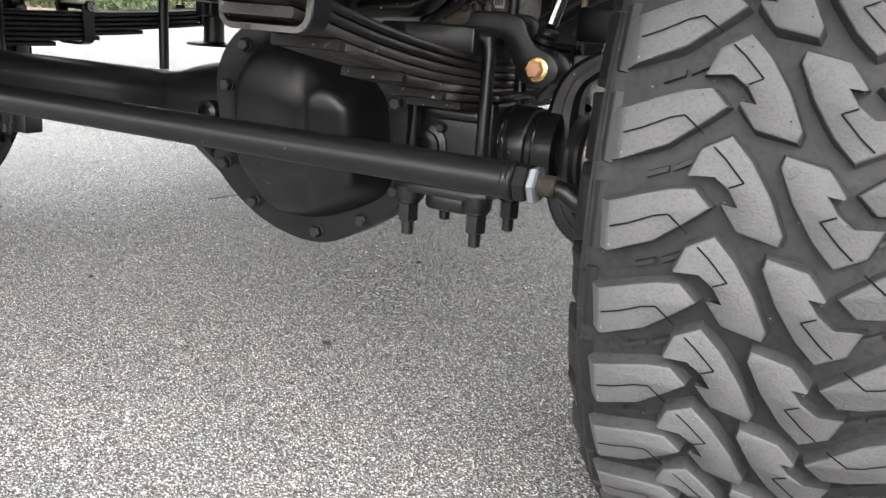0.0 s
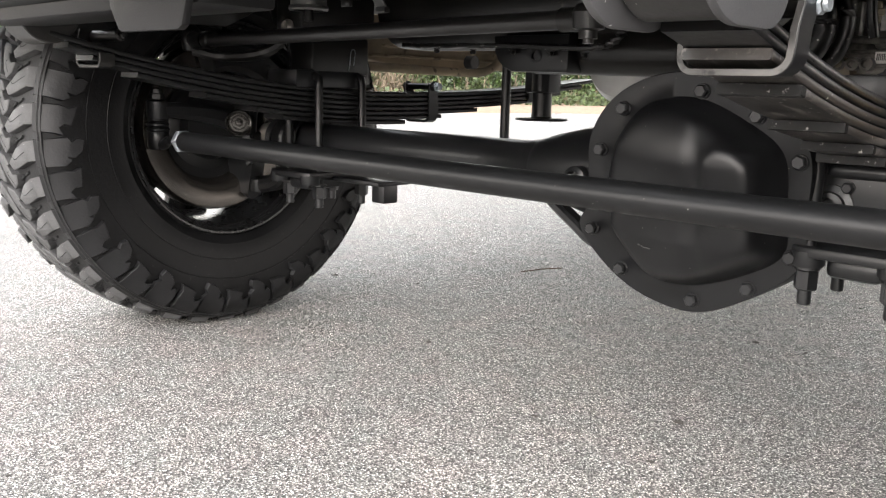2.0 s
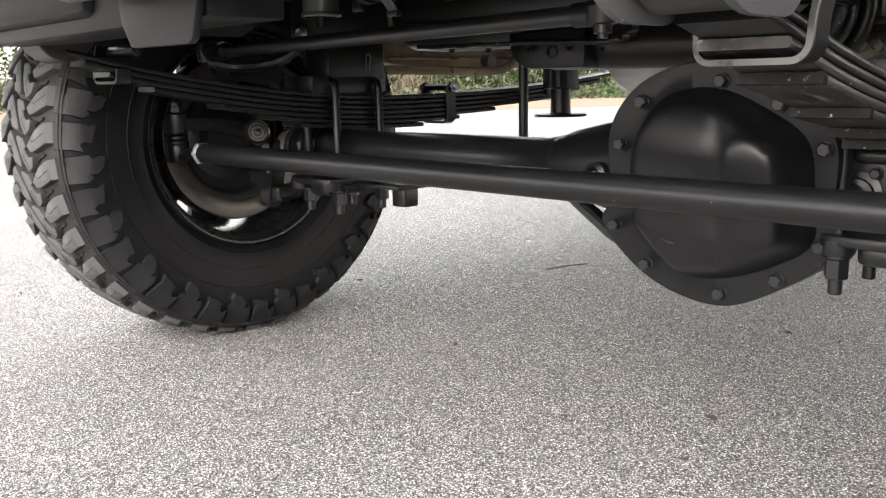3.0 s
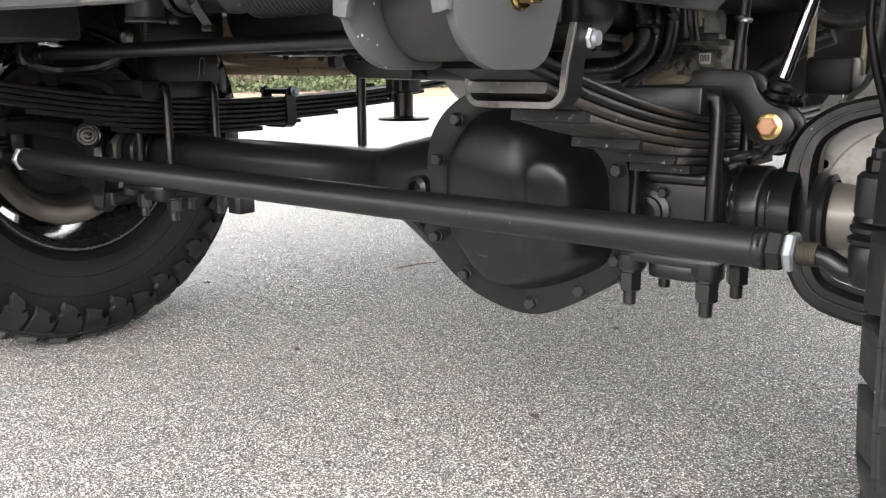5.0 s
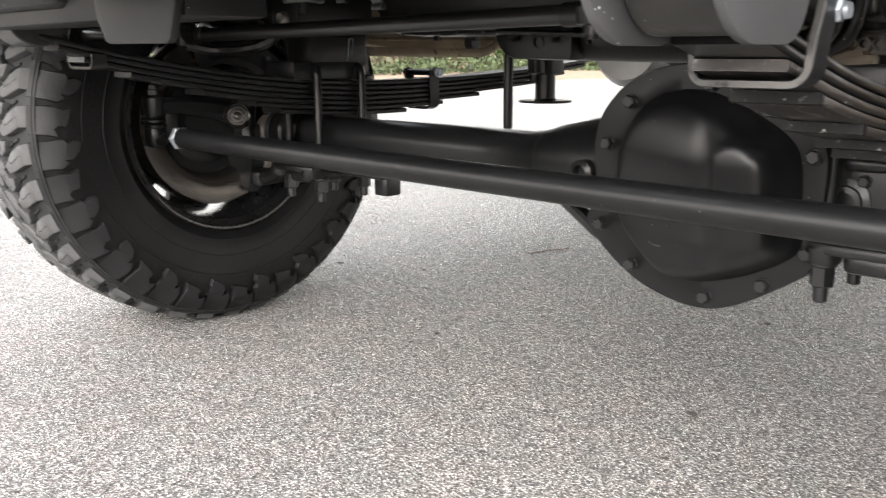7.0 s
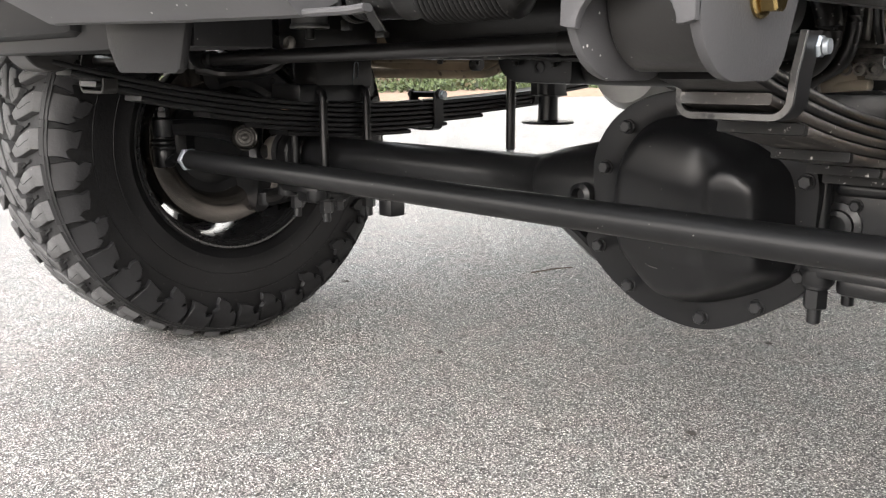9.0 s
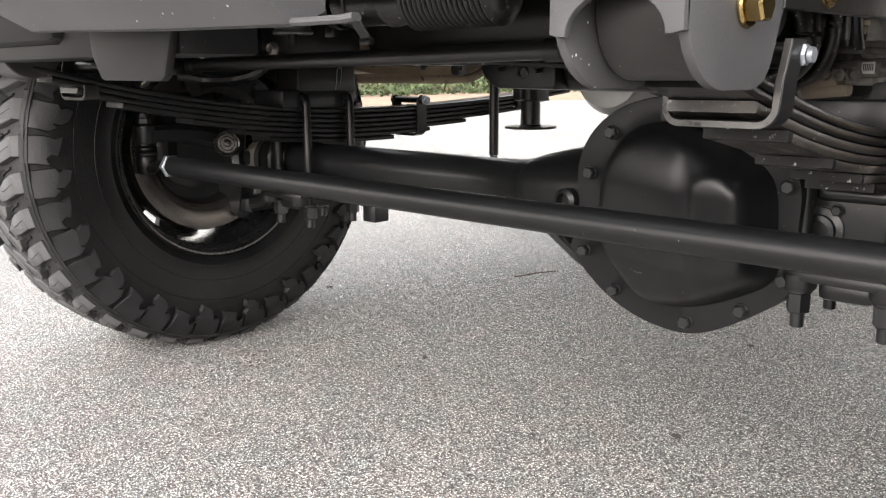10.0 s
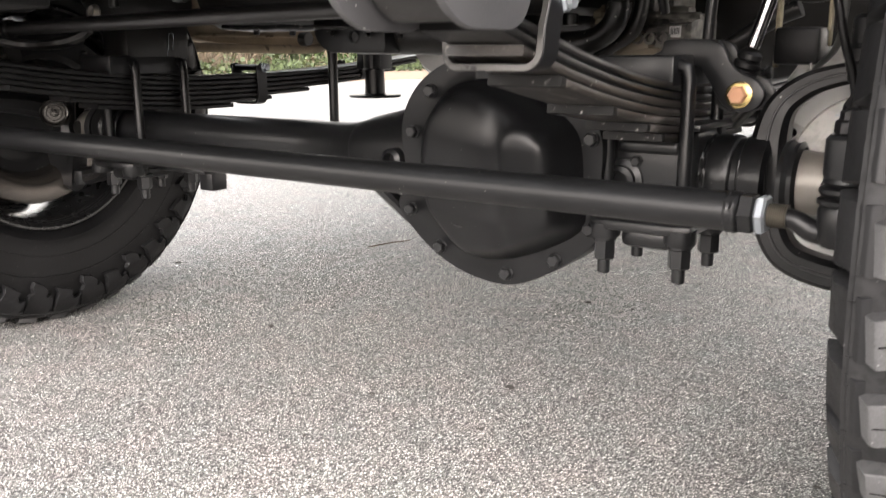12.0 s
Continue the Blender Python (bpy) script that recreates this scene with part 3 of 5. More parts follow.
ROD_Y, ROD_Z = -0.162, 0.432
tie = part("tie_rod", merge(rod((-1.095, ROD_Y, ROD_Z), (0.377, ROD_Y, ROD_Z), 0.0208, 40), bead(0.366, 0.381, 0.0212, ROD_Y, ROD_Z, 3)), RODBLACK, truck, "thick black steering tie rod")
part("adjuster_hex", hexagon((0.3805, ROD_Y, ROD_Z), (0.3965, ROD_Y, ROD_Z), 0.0375), RODBLACK, tie)
part("jam_nut", hexagon((0.397, ROD_Y, ROD_Z), (0.408, ROD_Y, ROD_Z), 0.0365, 0.0025), ZINC, tie, "bright zinc jam nut")
part("jam_nut", hexagon((-1.112, ROD_Y, ROD_Z), (-1.097, ROD_Y, ROD_Z), 0.043, 0.003), ZINC, tie, "bright zinc jam nut")


def thread(x0, x1, r):
    prof = [(0, 0)]
    k, h = 0, 0.0
    while h < x1 - x0:
        prof += [(r - 0.0012, h), (r, h + 0.001)]
        h += 0.002
    prof += [(0, x1 - x0)]
    return lathe(prof, 20, frame_of((x0, ROD_Y, ROD_Z), (x1, ROD_Y, ROD_Z)))


part("thread", thread(0.408, 0.427, 0.0125), mat("oily_thread_steel", (0.11, 0.1, 0.082), 0.35, 0.6, 0.4, 90, 0.3), tie, "dark oily threaded shank")


def rod_end(s):
    """The ball joint at one end; s mirrors it for the other."""
    f = (lambda x: x) if s > 0 else mirror_x
    neck = sweep(smooth_path([(f(0.422), ROD_Y, ROD_Z), (f(0.435), ROD_Y, ROD_Z - 0.003), (f(0.45), ROD_Y, ROD_Z - 0.011), (f(0.466), ROD_Y, ROD_Z - 0.012), (f(0.482), ROD_Y, ROD_Z - 0.008)], 6), round_section(0.0105), scale=lambda t: 0.9 + 0.4 * t)
    cup = lathe([(0, -0.024), (0.019, -0.024), (0.023, -0.018), (0.024, 0.012), (0.02, 0.02), (0.016, 0.022)], 28, pose(f(0.478), ROD_Y, ROD_Z))
    boot = lathe([(0.02, 0.014), (0.0255, 0.018), (0.026, 0.022), (0.0205, 0.025), (0.0245, 0.029), (0.0245, 0.033), (0.0185, 0.036), (0.022, 0.039), (0.021, 0.043), (0.014, 0.046)], 32, pose(f(0.478), ROD_Y, ROD_Z))
    return merge(neck, cup, boot)


def knuckle(s):
    f = (lambda x: x) if s > 0 else mirror_x
    arm = sweep(smooth_path([(f(0.478), ROD_Y, 0.494), (f(0.485), -0.1, 0.492), (f(0.492), -0.02, 0.482), (f(0.5), 0.06, 0.46)], 6), rect_section(0.04, 0.032, 0.008), scale=lambda t: 0.95 + 0.5 * t)
    boss = lathe([(0, 0.042), (0.02, 0.042), (0.0225, 0.046), (0.0225, 0.08), (0.019, 0.084), (0, 0.084)], 28, pose(f(0.478), ROD_Y, ROD_Z))
    body = sweep(smooth_path([(f(0.455), 0.075, 0.33), (f(0.49), 0.07, 0.345), (f(0.51), 0.07, 0.43), (f(0.49), 0.07, 0.53), (f(0.452), 0.085, 0.56)], 6), rect_section(0.1, 0.04, 0.012), up=(0, 1, 0))
    spindle = lathe([(0, 0), (0.07, 0), (0.075, 0.01), (0.075, 0.06), (0.06, 0.075), (0, 0.075)], 36, frame_of((f(0.505), WHEELS[s][1], WHEEL_Z), (f(0.6), WHEELS[s][1], WHEEL_Z)))
    return merge(arm, boss, body, spindle)


for s in (1, -1):
    f = (lambda x: x) if s > 0 else mirror_x
    part("rod_end", rod_end(s), GLOSSCAST, tie)
    kn = part("steering_knuckle", knuckle(s), CAST, truck)
    nut = part("castle_nut", merge(hexagon((f(0.478), ROD_Y, 0.516), (f(0.478), ROD_Y, 0.53), 0.028), lathe([(0.0125, 0), (0.0125, 0.008), (0.009, 0.008), (0.009, 0)], 6, pose(f(0.478), ROD_Y, 0.53)), rod((f(0.478), ROD_Y, 0.51), (f(0.478), ROD_Y, 0.541), 0.008)), GLOSSCAST, kn)
    part("cotter_pin", tube([(f(0.478) - 0.016, ROD_Y, 0.534), (f(0.478), ROD_Y, 0.535), (f(0.478) + 0.016, ROD_Y - 0.004, 0.538), (f(0.478) + 0.022, ROD_Y - 0.004, 0.53)], 0.0011, 6, 4), ZINC, kn)

    # the inner C of the axle end, its ball joints and the shaft seal
    limb = smooth_path([(f(0.455), 0.085, 0.318), (f(0.41), 0.085, 0.324), (f(0.372), 0.087, 0.338), (f(0.351), 0.09, 0.372), (f(0.342), 0.095, 0.43), (f(0.34), 0.098, 0.488), (f(0.35), 0.1, 0.527), (f(0.378), 0.1, 0.552), (f(0.41), 0.1, 0.564), (f(0.452), 0.1, 0.572)], 7)
    web = sweep(limb, rect_section(0.038, 0.038, 0.007), up=(0, 1, 0.02), scale=lambda t: 1.0 + 0.18 * math.exp(-((t - 0.5) / 0.13) ** 2) - 0.36 * max(0.0, t - 0.5) / 0.5)
    yoke = part("axle_yoke", web, GLOSSCAST, truck, "gloss black cast axle yoke", 40)
    part("tube_sleeve", lathe([(0.048, 0.272), (0.0562, 0.273), (0.0568, 0.276), (0.0568, 0.299), (0.0555, 0.302), (0.0535, 0.304), (0.0535, 0.311), (0.0575, 0.315), (0.059, 0.325), (0.059, 0.342), (0.05, 0.346)], 48, frame_of((f(0.0), 0.1, 0.43), (f(1.0), 0.1, 0.43))), GLOSSCAST, yoke, "gloss black tube sleeve")
    part("casting_seam", sweep([Vector(p) + Vector((0, -0.0192 * (1.0 + 0.18 * math.exp(-((i / (len(limb) - 1) - 0.5) / 0.13) ** 2) - 0.36 * max(0.0, i / (len(limb) - 1) - 0.5) / 0.5), 0)) for i, p in enumerate(limb)], rect_section(0.0035, 0.003, 0.001), up=(0, 1, 0.02)), CAST, yoke)
    part("weld_bead", bead(f(0.318) - 0.006, f(0.318) + 0.006, 0.0565, 0.1, 0.43, 5), GLOSSCAST, yoke)
    part("weld_bead", bead(f(0.268) - 0.005, f(0.268) + 0.005, 0.0535, 0.1, 0.43, 6), GLOSSCAST, yoke)
    part("ball_joint", lathe([(0, 0), (0.018, 0), (0.02, 0.006), (0.02, 0.022), (0.024, 0.026), (0.024, 0.04), (0.019, 0.046), (0.019, 0.075), (0.012, 0.08), (0, 0.08)], 28, pose(f(0.443), 0.09, 0.556)), CAST, yoke)
    part("ball_joint", lathe([(0, 0), (0.02, 0), (0.022, 0.006), (0.022, 0.03), (0.012, 0.034), (0, 0.04)], 28, pose(f(0.45), 0.08, 0.3)), CAST, yoke)
    part("seal_ring", lathe([(0.046, 0), (0.052, 0), (0.054, 0.006), (0.05, 0.012), (0.052, 0.018), (0.045, 0.022)], 36, frame_of((f(0.36), 0.1, 0.43), (f(0.4), 0.1, 0.43))), CAST, yoke)
    part("shaft_sleeve", lathe([(0.03, 0.0), (0.041, 0.0), (0.042, 0.012), (0.039, 0.05), (0.036, 0.07), (0, 0.07)], 36, frame_of((f(0.366), 0.1, 0.43), (f(0.44), 0.1, 0.43))), BRONZE, yoke, "bare steel shaft sleeve")
    part("universal_joint", merge(rod((f(0.425), 0.06, 0.43), (f(0.425), 0.14, 0.43), 0.016), rod((f(0.425), 0.1, 0.39), (f(0.425), 0.1, 0.47), 0.016), lathe([(0.02, 0), (0.026, 0.003), (0.026, 0.02), (0.015, 0.022), (0.013, 0.014), (0, 0.014)], 28, frame_of((f(0.45), 0.055, 0.46), (f(0.45), 0.03, 0.465)))), DARK, yoke)
    # brake disc and its shield inside the rim
    wx, wy = WHEELS[s]
    hub_m = frame_of((wx - 0.016 * s, wy, WHEEL_Z), (wx + 0.1 * s, wy, WHEEL_Z))
    disc = part("brake_disc", lathe([(0.087, 0.03), (0.1044, -0.0), (0.1218, -0.02), (0.127, -0.045), (0.1357, -0.06), (0.1522, -0.067), (0.1879, -0.066), (0.1931, -0.05), (0.1931, -0.02), (0.1783, -0.03), (0.087, 0.035)], 72, hub_m), DISC, truck, "brown grey brake disc and shield", 40)
    part("disc_centre", lathe([(0, -0.02), (0.09, -0.02), (0.1, -0.015), (0.13, -0.022), (0.138, -0.04), (0.134, -0.01), (0.1, 0.02)], 48, hub_m), CAST, disc)
    if s > 0:
        part("brake_shield", merge(lathe([(0.07, 0.0), (0.165, 0.0), (0.172, 0.004), (0.172, 0.02), (0.168, 0.02), (0.168, 0.006), (0.07, 0.004)], 64, frame_of((0.535, wy, WHEEL_Z), (0.6, wy, WHEEL_Z))), lathe([(0.1, 0.0), (0.104, -0.004), (0.112, -0.004), (0.116, 0.0)], 64, frame_of((0.535, wy, WHEEL_Z), (0.6, wy, WHEEL_Z)))), SHIELD, disc, "dusty grey brake shield")
    part("caliper", sweep([(wx - 0.12 * s, wy + 0.165 * math.cos(a / 10), WHEEL_Z + 0.165 * math.sin(a / 10)) for a in range(2, 20)], rect_section(0.07, 0.06, 0.012), up=(1, 0, 0)), CAST, disc)



def shield_arc(prof, a0, a1, n):
    """A sector, in degrees, of a round pressing about the near hub; prof gives (radius, depth)."""
    bm = bmesh.new()
    rows = []
    for k in range(n + 1):
        a = radians(a0 + (a1 - a0) * k / n)
        rows.append([bm.verts.new((0.452 + r * math.cos(a), y, 0.437 + r * math.sin(a))) for r, y in prof])
    m = len(prof)
    for p, q in zip(rows, rows[1:]):
        for i in range(m):
            bm.faces.new((p[i], p[(i + 1) % m], q[(i + 1) % m], q[i]))
    bm.faces.new(rows[0]), bm.faces.new(rows[-1])
    bmesh.ops.recalc_face_normals(bm, faces=bm.faces[:])
    return bm


flange = part("knuckle_flange", merge(shield_arc([(0.03, 0.158), (0.102, 0.158), (0.105, 0.162), (0.128, 0.162), (0.128, 0.168), (0.03, 0.168)], 100, 260, 40), shield_arc([(0.072, 0.1565), (0.076, 0.1555), (0.08, 0.1565), (0.08, 0.16), (0.072, 0.16)], 100, 260, 40)), mat("dusty_bare_alloy", (0.5, 0.49, 0.465), 0.45, 0.1, 0.4, 70, 0.3, mottle=0.3), truck, "dusty bare alloy knuckle flange")
# pale arcs only where the edge reflects sky; that brightness is in the colour
for a0, a1 in ((106, 147), (213, 254)):
    part("bright_edge_arc", shield_arc([(0.105, 0.1605), (0.108, 0.157), (0.124, 0.15), (0.127, 0.152), (0.127, 0.1605)], a0, a1, 14), mat("sky_bright_alloy", (0.78, 0.78, 0.77), 0.35, 0.2, 0.15, 90, 0.2), flange, "machined edge arc, paled for reflected sky")
# a black disc laid on the flange for the dark inside of a hole
part("bolt_hole_disc", lathe([(0, 0), (0.005, 0.0), (0.006, 0.002), (0.006, 0.006), (0, 0.006)], 16, frame_of((0.349, 0.1595, 0.487), (0.349, 0.3, 0.487))), SHADOWRUB, flange)

part("joint_cap", lathe([(0.03, -0.01), (0.031, 0.0), (0.027, 0.004), (0.023, 0.002), (0.021, 0.006), (0.017, 0.006), (0.015, 0.002), (0.009, 0.002), (0.007, 0.006), (0, 0.007)], 36, frame_of((-1.148, 0.005, 0.467), (-1.085, -0.03, 0.475))), JOINT, truck, "worn steel joint cap")

# drag link across the front of the axle
drag = part("drag_link", merge(rod((-1.0, -0.17, 0.638), (-0.112, -0.17, 0.65), 0.0125, 24), lathe([(0.016, 0), (0.017, 0.004), (0.017, 0.02), (0.014, 0.024)], 24, frame_of((-0.985, -0.17, 0.638), (-0.9, -0.17, 0.639)))), RUSTY, truck, "black drag link with rust marks")
part("rod_end", merge(tube([(-0.99, -0.17, 0.638), (-1.03, -0.165, 0.636), (-1.07, -0.15, 0.645)], 0.015), lathe([(0, -0.02), (0.02, -0.02), (0.024, 0), (0.02, 0.02), (0.012, 0.026), (0, 0.04)], 24, pose(-1.08, -0.145, 0.64))), DARK, drag)
part("rod_end", merge(tube([(-0.12, -0.17, 0.65), (-0.1, -0.169, 0.65), (-0.082, -0.168, 0.648)], 0.0155), lathe([(0, -0.026), (0.007, -0.026), (0.007, -0.02), (0.012, -0.02), (0.012, -0.01), (0.02, -0.008), (0.022, 0.012), (0.016, 0.022), (0, 0.026)], 24, pose(-0.08, -0.168, 0.646))), DARK, drag)
part("arm", sweep(smooth_path([(-1.08, -0.145, 0.62), (-1.04, -0.1, 0.61), (-0.93, -0.08, 0.615), (-0.9, -0.05, 0.64)], 5), rect_section(0.03, 0.02, 0.006)), DARK, drag)


def boot_shape():
    prof = [(0.03, 0.0), (0.037, 0.0)]
    for k in range(17):
        h = 0.004 + k * 0.0088
        prof += [(0.035, h), (0.042, h + 0.0026), (0.0432, h + 0.0042), (0.042, h + 0.0058), (0.035, h + 0.0082)]
    prof += [(0.033, 0.158), (0.02, 0.165), (0, 0.165)]
    return lathe(prof, 40, frame_of((-0.292, -0.235, 0.72), (-0.1, -0.235, 0.722)))


damper = part("steering_damper", lathe([(0, 0), (0.026, 0), (0.033, 0.006), (0.034, 0.1), (0.036, 0.104), (0.036, 0.112), (0.034, 0.116), (0.034, 0.145), (0.03, 0.15), (0, 0.15)], 40, frame_of((-0.44, -0.235, 0.722), (-0.3, -0.235, 0.72))), DUSTY, truck, "black steering damper with ribbed rubber boot", 30)
part("boot", boot_shape(), DUSTY, damper, "dusty ribbed rubber boot", 60)
for x in (-0.455, -0.415):
    part("hose_clamp", lathe([(0.0345, 0), (0.037, 0.002), (0.037, 0.011), (0.0345, 0.013)], 40, frame_of((x, -0.235, 0.7215), (x + 0.1, -0.235, 0.7205))), DARK, damper)
part("strap", merge(sweep([(-0.385, -0.265, 0.7), (-0.38, -0.262, 0.688), (-0.375, -0.255, 0.675), (-0.373, -0.25, 0.666)], rect_section(0.017, 0.004, 0.001), up=(0, 1, 0)), box(-0.384, -0.363, -0.257, -0.247, 0.662, 0.67, 0.001)), DUSTY, damper)
part("strap", box(-0.475, -0.455, -0.245, -0.238, 0.675, 0.69, 0.001), DARK, damper)


# ---- springs ----
def leaf_z(y):
    return 0.545 + (0.17 if y < 0.25 else 0.07) * (y - 0.25) ** 2


FRONT = [-0.49, -0.46, -0.42, -0.342, -0.208, -0.097, -0.04]
REAR = [1.06, 1.0, 0.9, 0.75, 0.55, 0.42, 0.3]


def leaf_shape(cx, i, s):
    y0, y1 = FRONT[i], REAR[i]
    pts = []
    for k in range(25):
        y = y0 + (y1 - y0) * k / 24
        pts.append((cx + 0.06 * s * max(0.0, -y), y, leaf_z(y) - 0.005 - 0.0106 * i))
    return sweep(pts, [(-0.038, 0), (-0.0378, -0.0031), (-0.037, -0.0043), (-0.0355, -0.0047), (0.0355, -0.0047), (0.037, -0.0043), (0.0378, -0.0031), (0.038, 0), (0.0378, 0.0031), (0.037, 0.0043), (0.0355, 0.0047), (-0.0355, 0.0047), (-0.037, 0.0043), (-0.0378, 0.0031)])


def u_bolt(cx, y):
    z = 0.578
    pts = [(cx - 0.0525, y, 0.312), (cx - 0.0525, y, z - 0.018), (cx - 0.049, y, z - 0.006), (cx - 0.036, y, z), (cx + 0.036, y, z), (cx + 0.049, y, z - 0.006), (cx + 0.0525, y, z - 0.018), (cx + 0.0525, y, 0.312)]
    bm = bmesh.new()
    sec = round_section(0.0088, 14)
    rings = []
    path = [Vector(p) for p in pts]
    for i, p in enumerate(path):
        d = (path[min(i + 1, 7)] - path[max(i - 1, 0)]).normalized()
        s = Vector((0, 1, 0))
        v = d.cross(s)
        rings.append([bm.verts.new(p + s * a + v * b) for a, b in sec])
    for p, q in zip(rings, rings[1:]):
        for i in range(14):
            bm.faces.new((p[i], p[(i + 1) % 14], q[(i + 1) % 14], q[i]))
    bm.faces.new(rings[0]), bm.faces.new(rings[-1])
    return bm


def strap_shape(path, w, h):
    """A flat bar, w deep along y and h thick, bent along the path."""
    bm = bmesh.new()
    vs = [Vector(p) for p in path]
    rings = []
    for i, p in enumerate(vs):
        d = (vs[min(i + 1, len(vs) - 1)] - vs[max(i - 1, 0)]).normalized()
        s = Vector((0, 1, 0))
        v = d.cross(s).normalized()
        rings.append([bm.verts.new(p + s * a + v * b) for a, b in rect_section(w, h, min(w, h) * 0.2)])
    for p, q in zip(rings, rings[1:]):
        for i in range(8):
            bm.faces.new((p[i], p[(i + 1) % 8], q[(i + 1) % 8], q[i]))
    bm.faces.new(rings[0]), bm.faces.new(rings[-1])
    return bm


def rebound_clip(cx, y, z_low, z_top, w=0.046, lean_y=0.02):
    path = [(cx - w, y + lean_y, z_top), (cx - w, y + 0.003, z_low + 0.012), (cx - w + 0.004, y, z_low + 0.004), (cx - w + 0.012, y, z_low), (cx + w - 0.012, y, z_low), (cx + w - 0.004, y, z_low + 0.004), (cx + w, y + 0.003, z_low + 0.012), (cx + w, y + lean_y, z_top)]
    bm = bmesh.new()
    rings = []
    vs = [Vector(p) for p in path]
    for i, p in enumerate(vs):
        d = (vs[min(i + 1, 7)] - vs[max(i - 1, 0)]).normalized()
        s = Vector((0, 1, 0))
        v = d.cross(s).normalized()
        rings.append([bm.verts.new(p + s * a + v * b) for a, b in rect_section(0.03, 0.006, 0.0015)])
    for p, q in zip(rings, rings[1:]):
        for i in range(8):
            bm.faces.new((p[i], p[(i + 1) % 8], q[(i + 1) % 8], q[i]))
    bm.faces.new(rings[0]), bm.faces.new(rings[-1])
    return bm


for s in (1, -1):
    cx = 0.205 if s > 0 else -0.945
    f = (lambda x: x) if s > 0 else (lambda x: 0.205 - 0.945 - x)
    eye = lathe([(0.012, -0.0405), (0.049, -0.0405), (0.051, -0.0385), (0.051, 0.0385), (0.049, 0.0405), (0.012, 0.0405)], 48, pose(cx + 0.0325 * s, -0.49, 0.667, 0, 90, 0))
    main = part("leaf_spring", leaf_shape(cx, 0, s), SPRING, truck, "stacked black leaf spring")
    part("spring_eye", eye, EYE, main, "dark grey spring eye bush")
    for i in range(1, 7):
        leaf = part("leaf", leaf_shape(cx, i, s), WORN if s > 0 and i > 1 else SPRING, main)
        if s > 0 and i > 2:
            y0 = FRONT[i]
            part("leaf_tip", sweep([(cx + 0.06 * max(0.0, -y), y, leaf_z(y) - 0.005 - 0.0106 * i) for y in (y0 - 0.0012, y0 + 0.004, y0 + 0.009)], rect_section(0.0764, 0.0098, 0.001)), SHEAR, leaf, "sheared bright leaf tip")
    for y in (0.012, 0.128) if s > 0 else (0.037, 0.155):
        u = part("u_bolt", u_bolt(cx, y), BLACK, truck)
        for dx in (-0.0525, 0.0525):
            part("nut", merge(hexagon((cx + dx, y, 0.318), (cx + dx, y, 0.345), 0.026, 0.002), rod((cx + dx, y, 0.298), (cx + dx, y, 0.322), 0.0088), lathe([(0, 0.345), (0.0165, 0.345), (0.0165, 0.349), (0, 0.349)], 24, pose(cx + dx, y, 0))), CAST, u)
    low = [(cx - 0.07, 0.0), (cx - 0.055, -0.008), (cx + 0.055, -0.008), (cx + 0.07, 0.0), (cx + 0.07, 0.14), (cx + 0.055, 0.148), (cx - 0.055, 0.148), (cx - 0.07, 0.14)]
    base = part("spring_plate", merge(plate(low, 0.362, 0.376, "z", 0.003), box(cx - 0.035, cx + 0.035, 0.02, 0.12, 0.335, 0.365, 0.01), *[lathe([(0, 0), (0.019, 0), (0.021, 0.004), (0.021, 0.02), (0, 0.02)], 24, pose(cx + dx, y, 0.349)) for dx in (-0.0525, 0.0525) for y in (0.012, 0.128)]), CAST, truck)
    part("top_plate", box(cx - 0.062, cx + 0.04, -0.012, 0.15, 0.551, 0.5885, 0.003), CAST, base)
    # rear clamp on the stack, with its bolt and spacer
    z = leaf_z(0.38)
    clip = part("rebound_clip", rebound_clip(cx, 0.385, z - 0.069, z + 0.018, 0.042, 0.0), SPRING, truck)
    part("spacer_bolt", merge(rod((cx - 0.052, 0.385, z + 0.013), (cx + 0.052, 0.385, z + 0.013), 0.0075), *[bolt_head((cx + dx, 0.385, z + 0.013), (cx + dx * 1.25, 0.385, z + 0.013), 0.018) for dx in (-0.044, 0.044)]), SPRING, clip)
    part("nut", bolt_head((f(0.15), 0.385, z + 0.013), (f(0.138), 0.385, z + 0.013), 0.016), ZINC, clip)
    z = leaf_z(0.76)
    part("rebound_clip", rebound_clip(cx, 0.76, z - 0.04, z + 0.008, 0.042, 0.0), SPRING, truck)
    # front clamp
    bends = [(f(0.187), -0.4, 0.604), (f(0.187), -0.4, 0.594)] + [(f(x), -0.4, z) for x, z in arc(0.199, 0.5925, 0.0118, 180, 270, 6)] + [(f(x), -0.4, z) for x, z in arc(0.266, 0.5957, 0.015, 270, 360, 7)] + [(f(0.2815), -0.398, 0.615), (f(0.283), -0.394, 0.632), (f(0.2835), -0.39, 0.647)]
    plated = ZINC if s > 0 else DARK
    clip = part("rebound_clip", strap_shape(bends, 0.028, 0.0062), BLACK if s > 0 else DARK, truck, "bent steel spring clip with zinc bolt" if s > 0 else "bent black spring clip")
    if s > 0:
        part("worn_edge", strap_shape([(x, y - 0.0146, z) for x, y, z in bends], 0.0014, 0.0056), EDGE, clip, "worn bright edge")
    part("clip_bolt", rod((f(0.16), -0.379, 0.635), (f(0.282), -0.379, 0.635), 0.006), plated, clip)
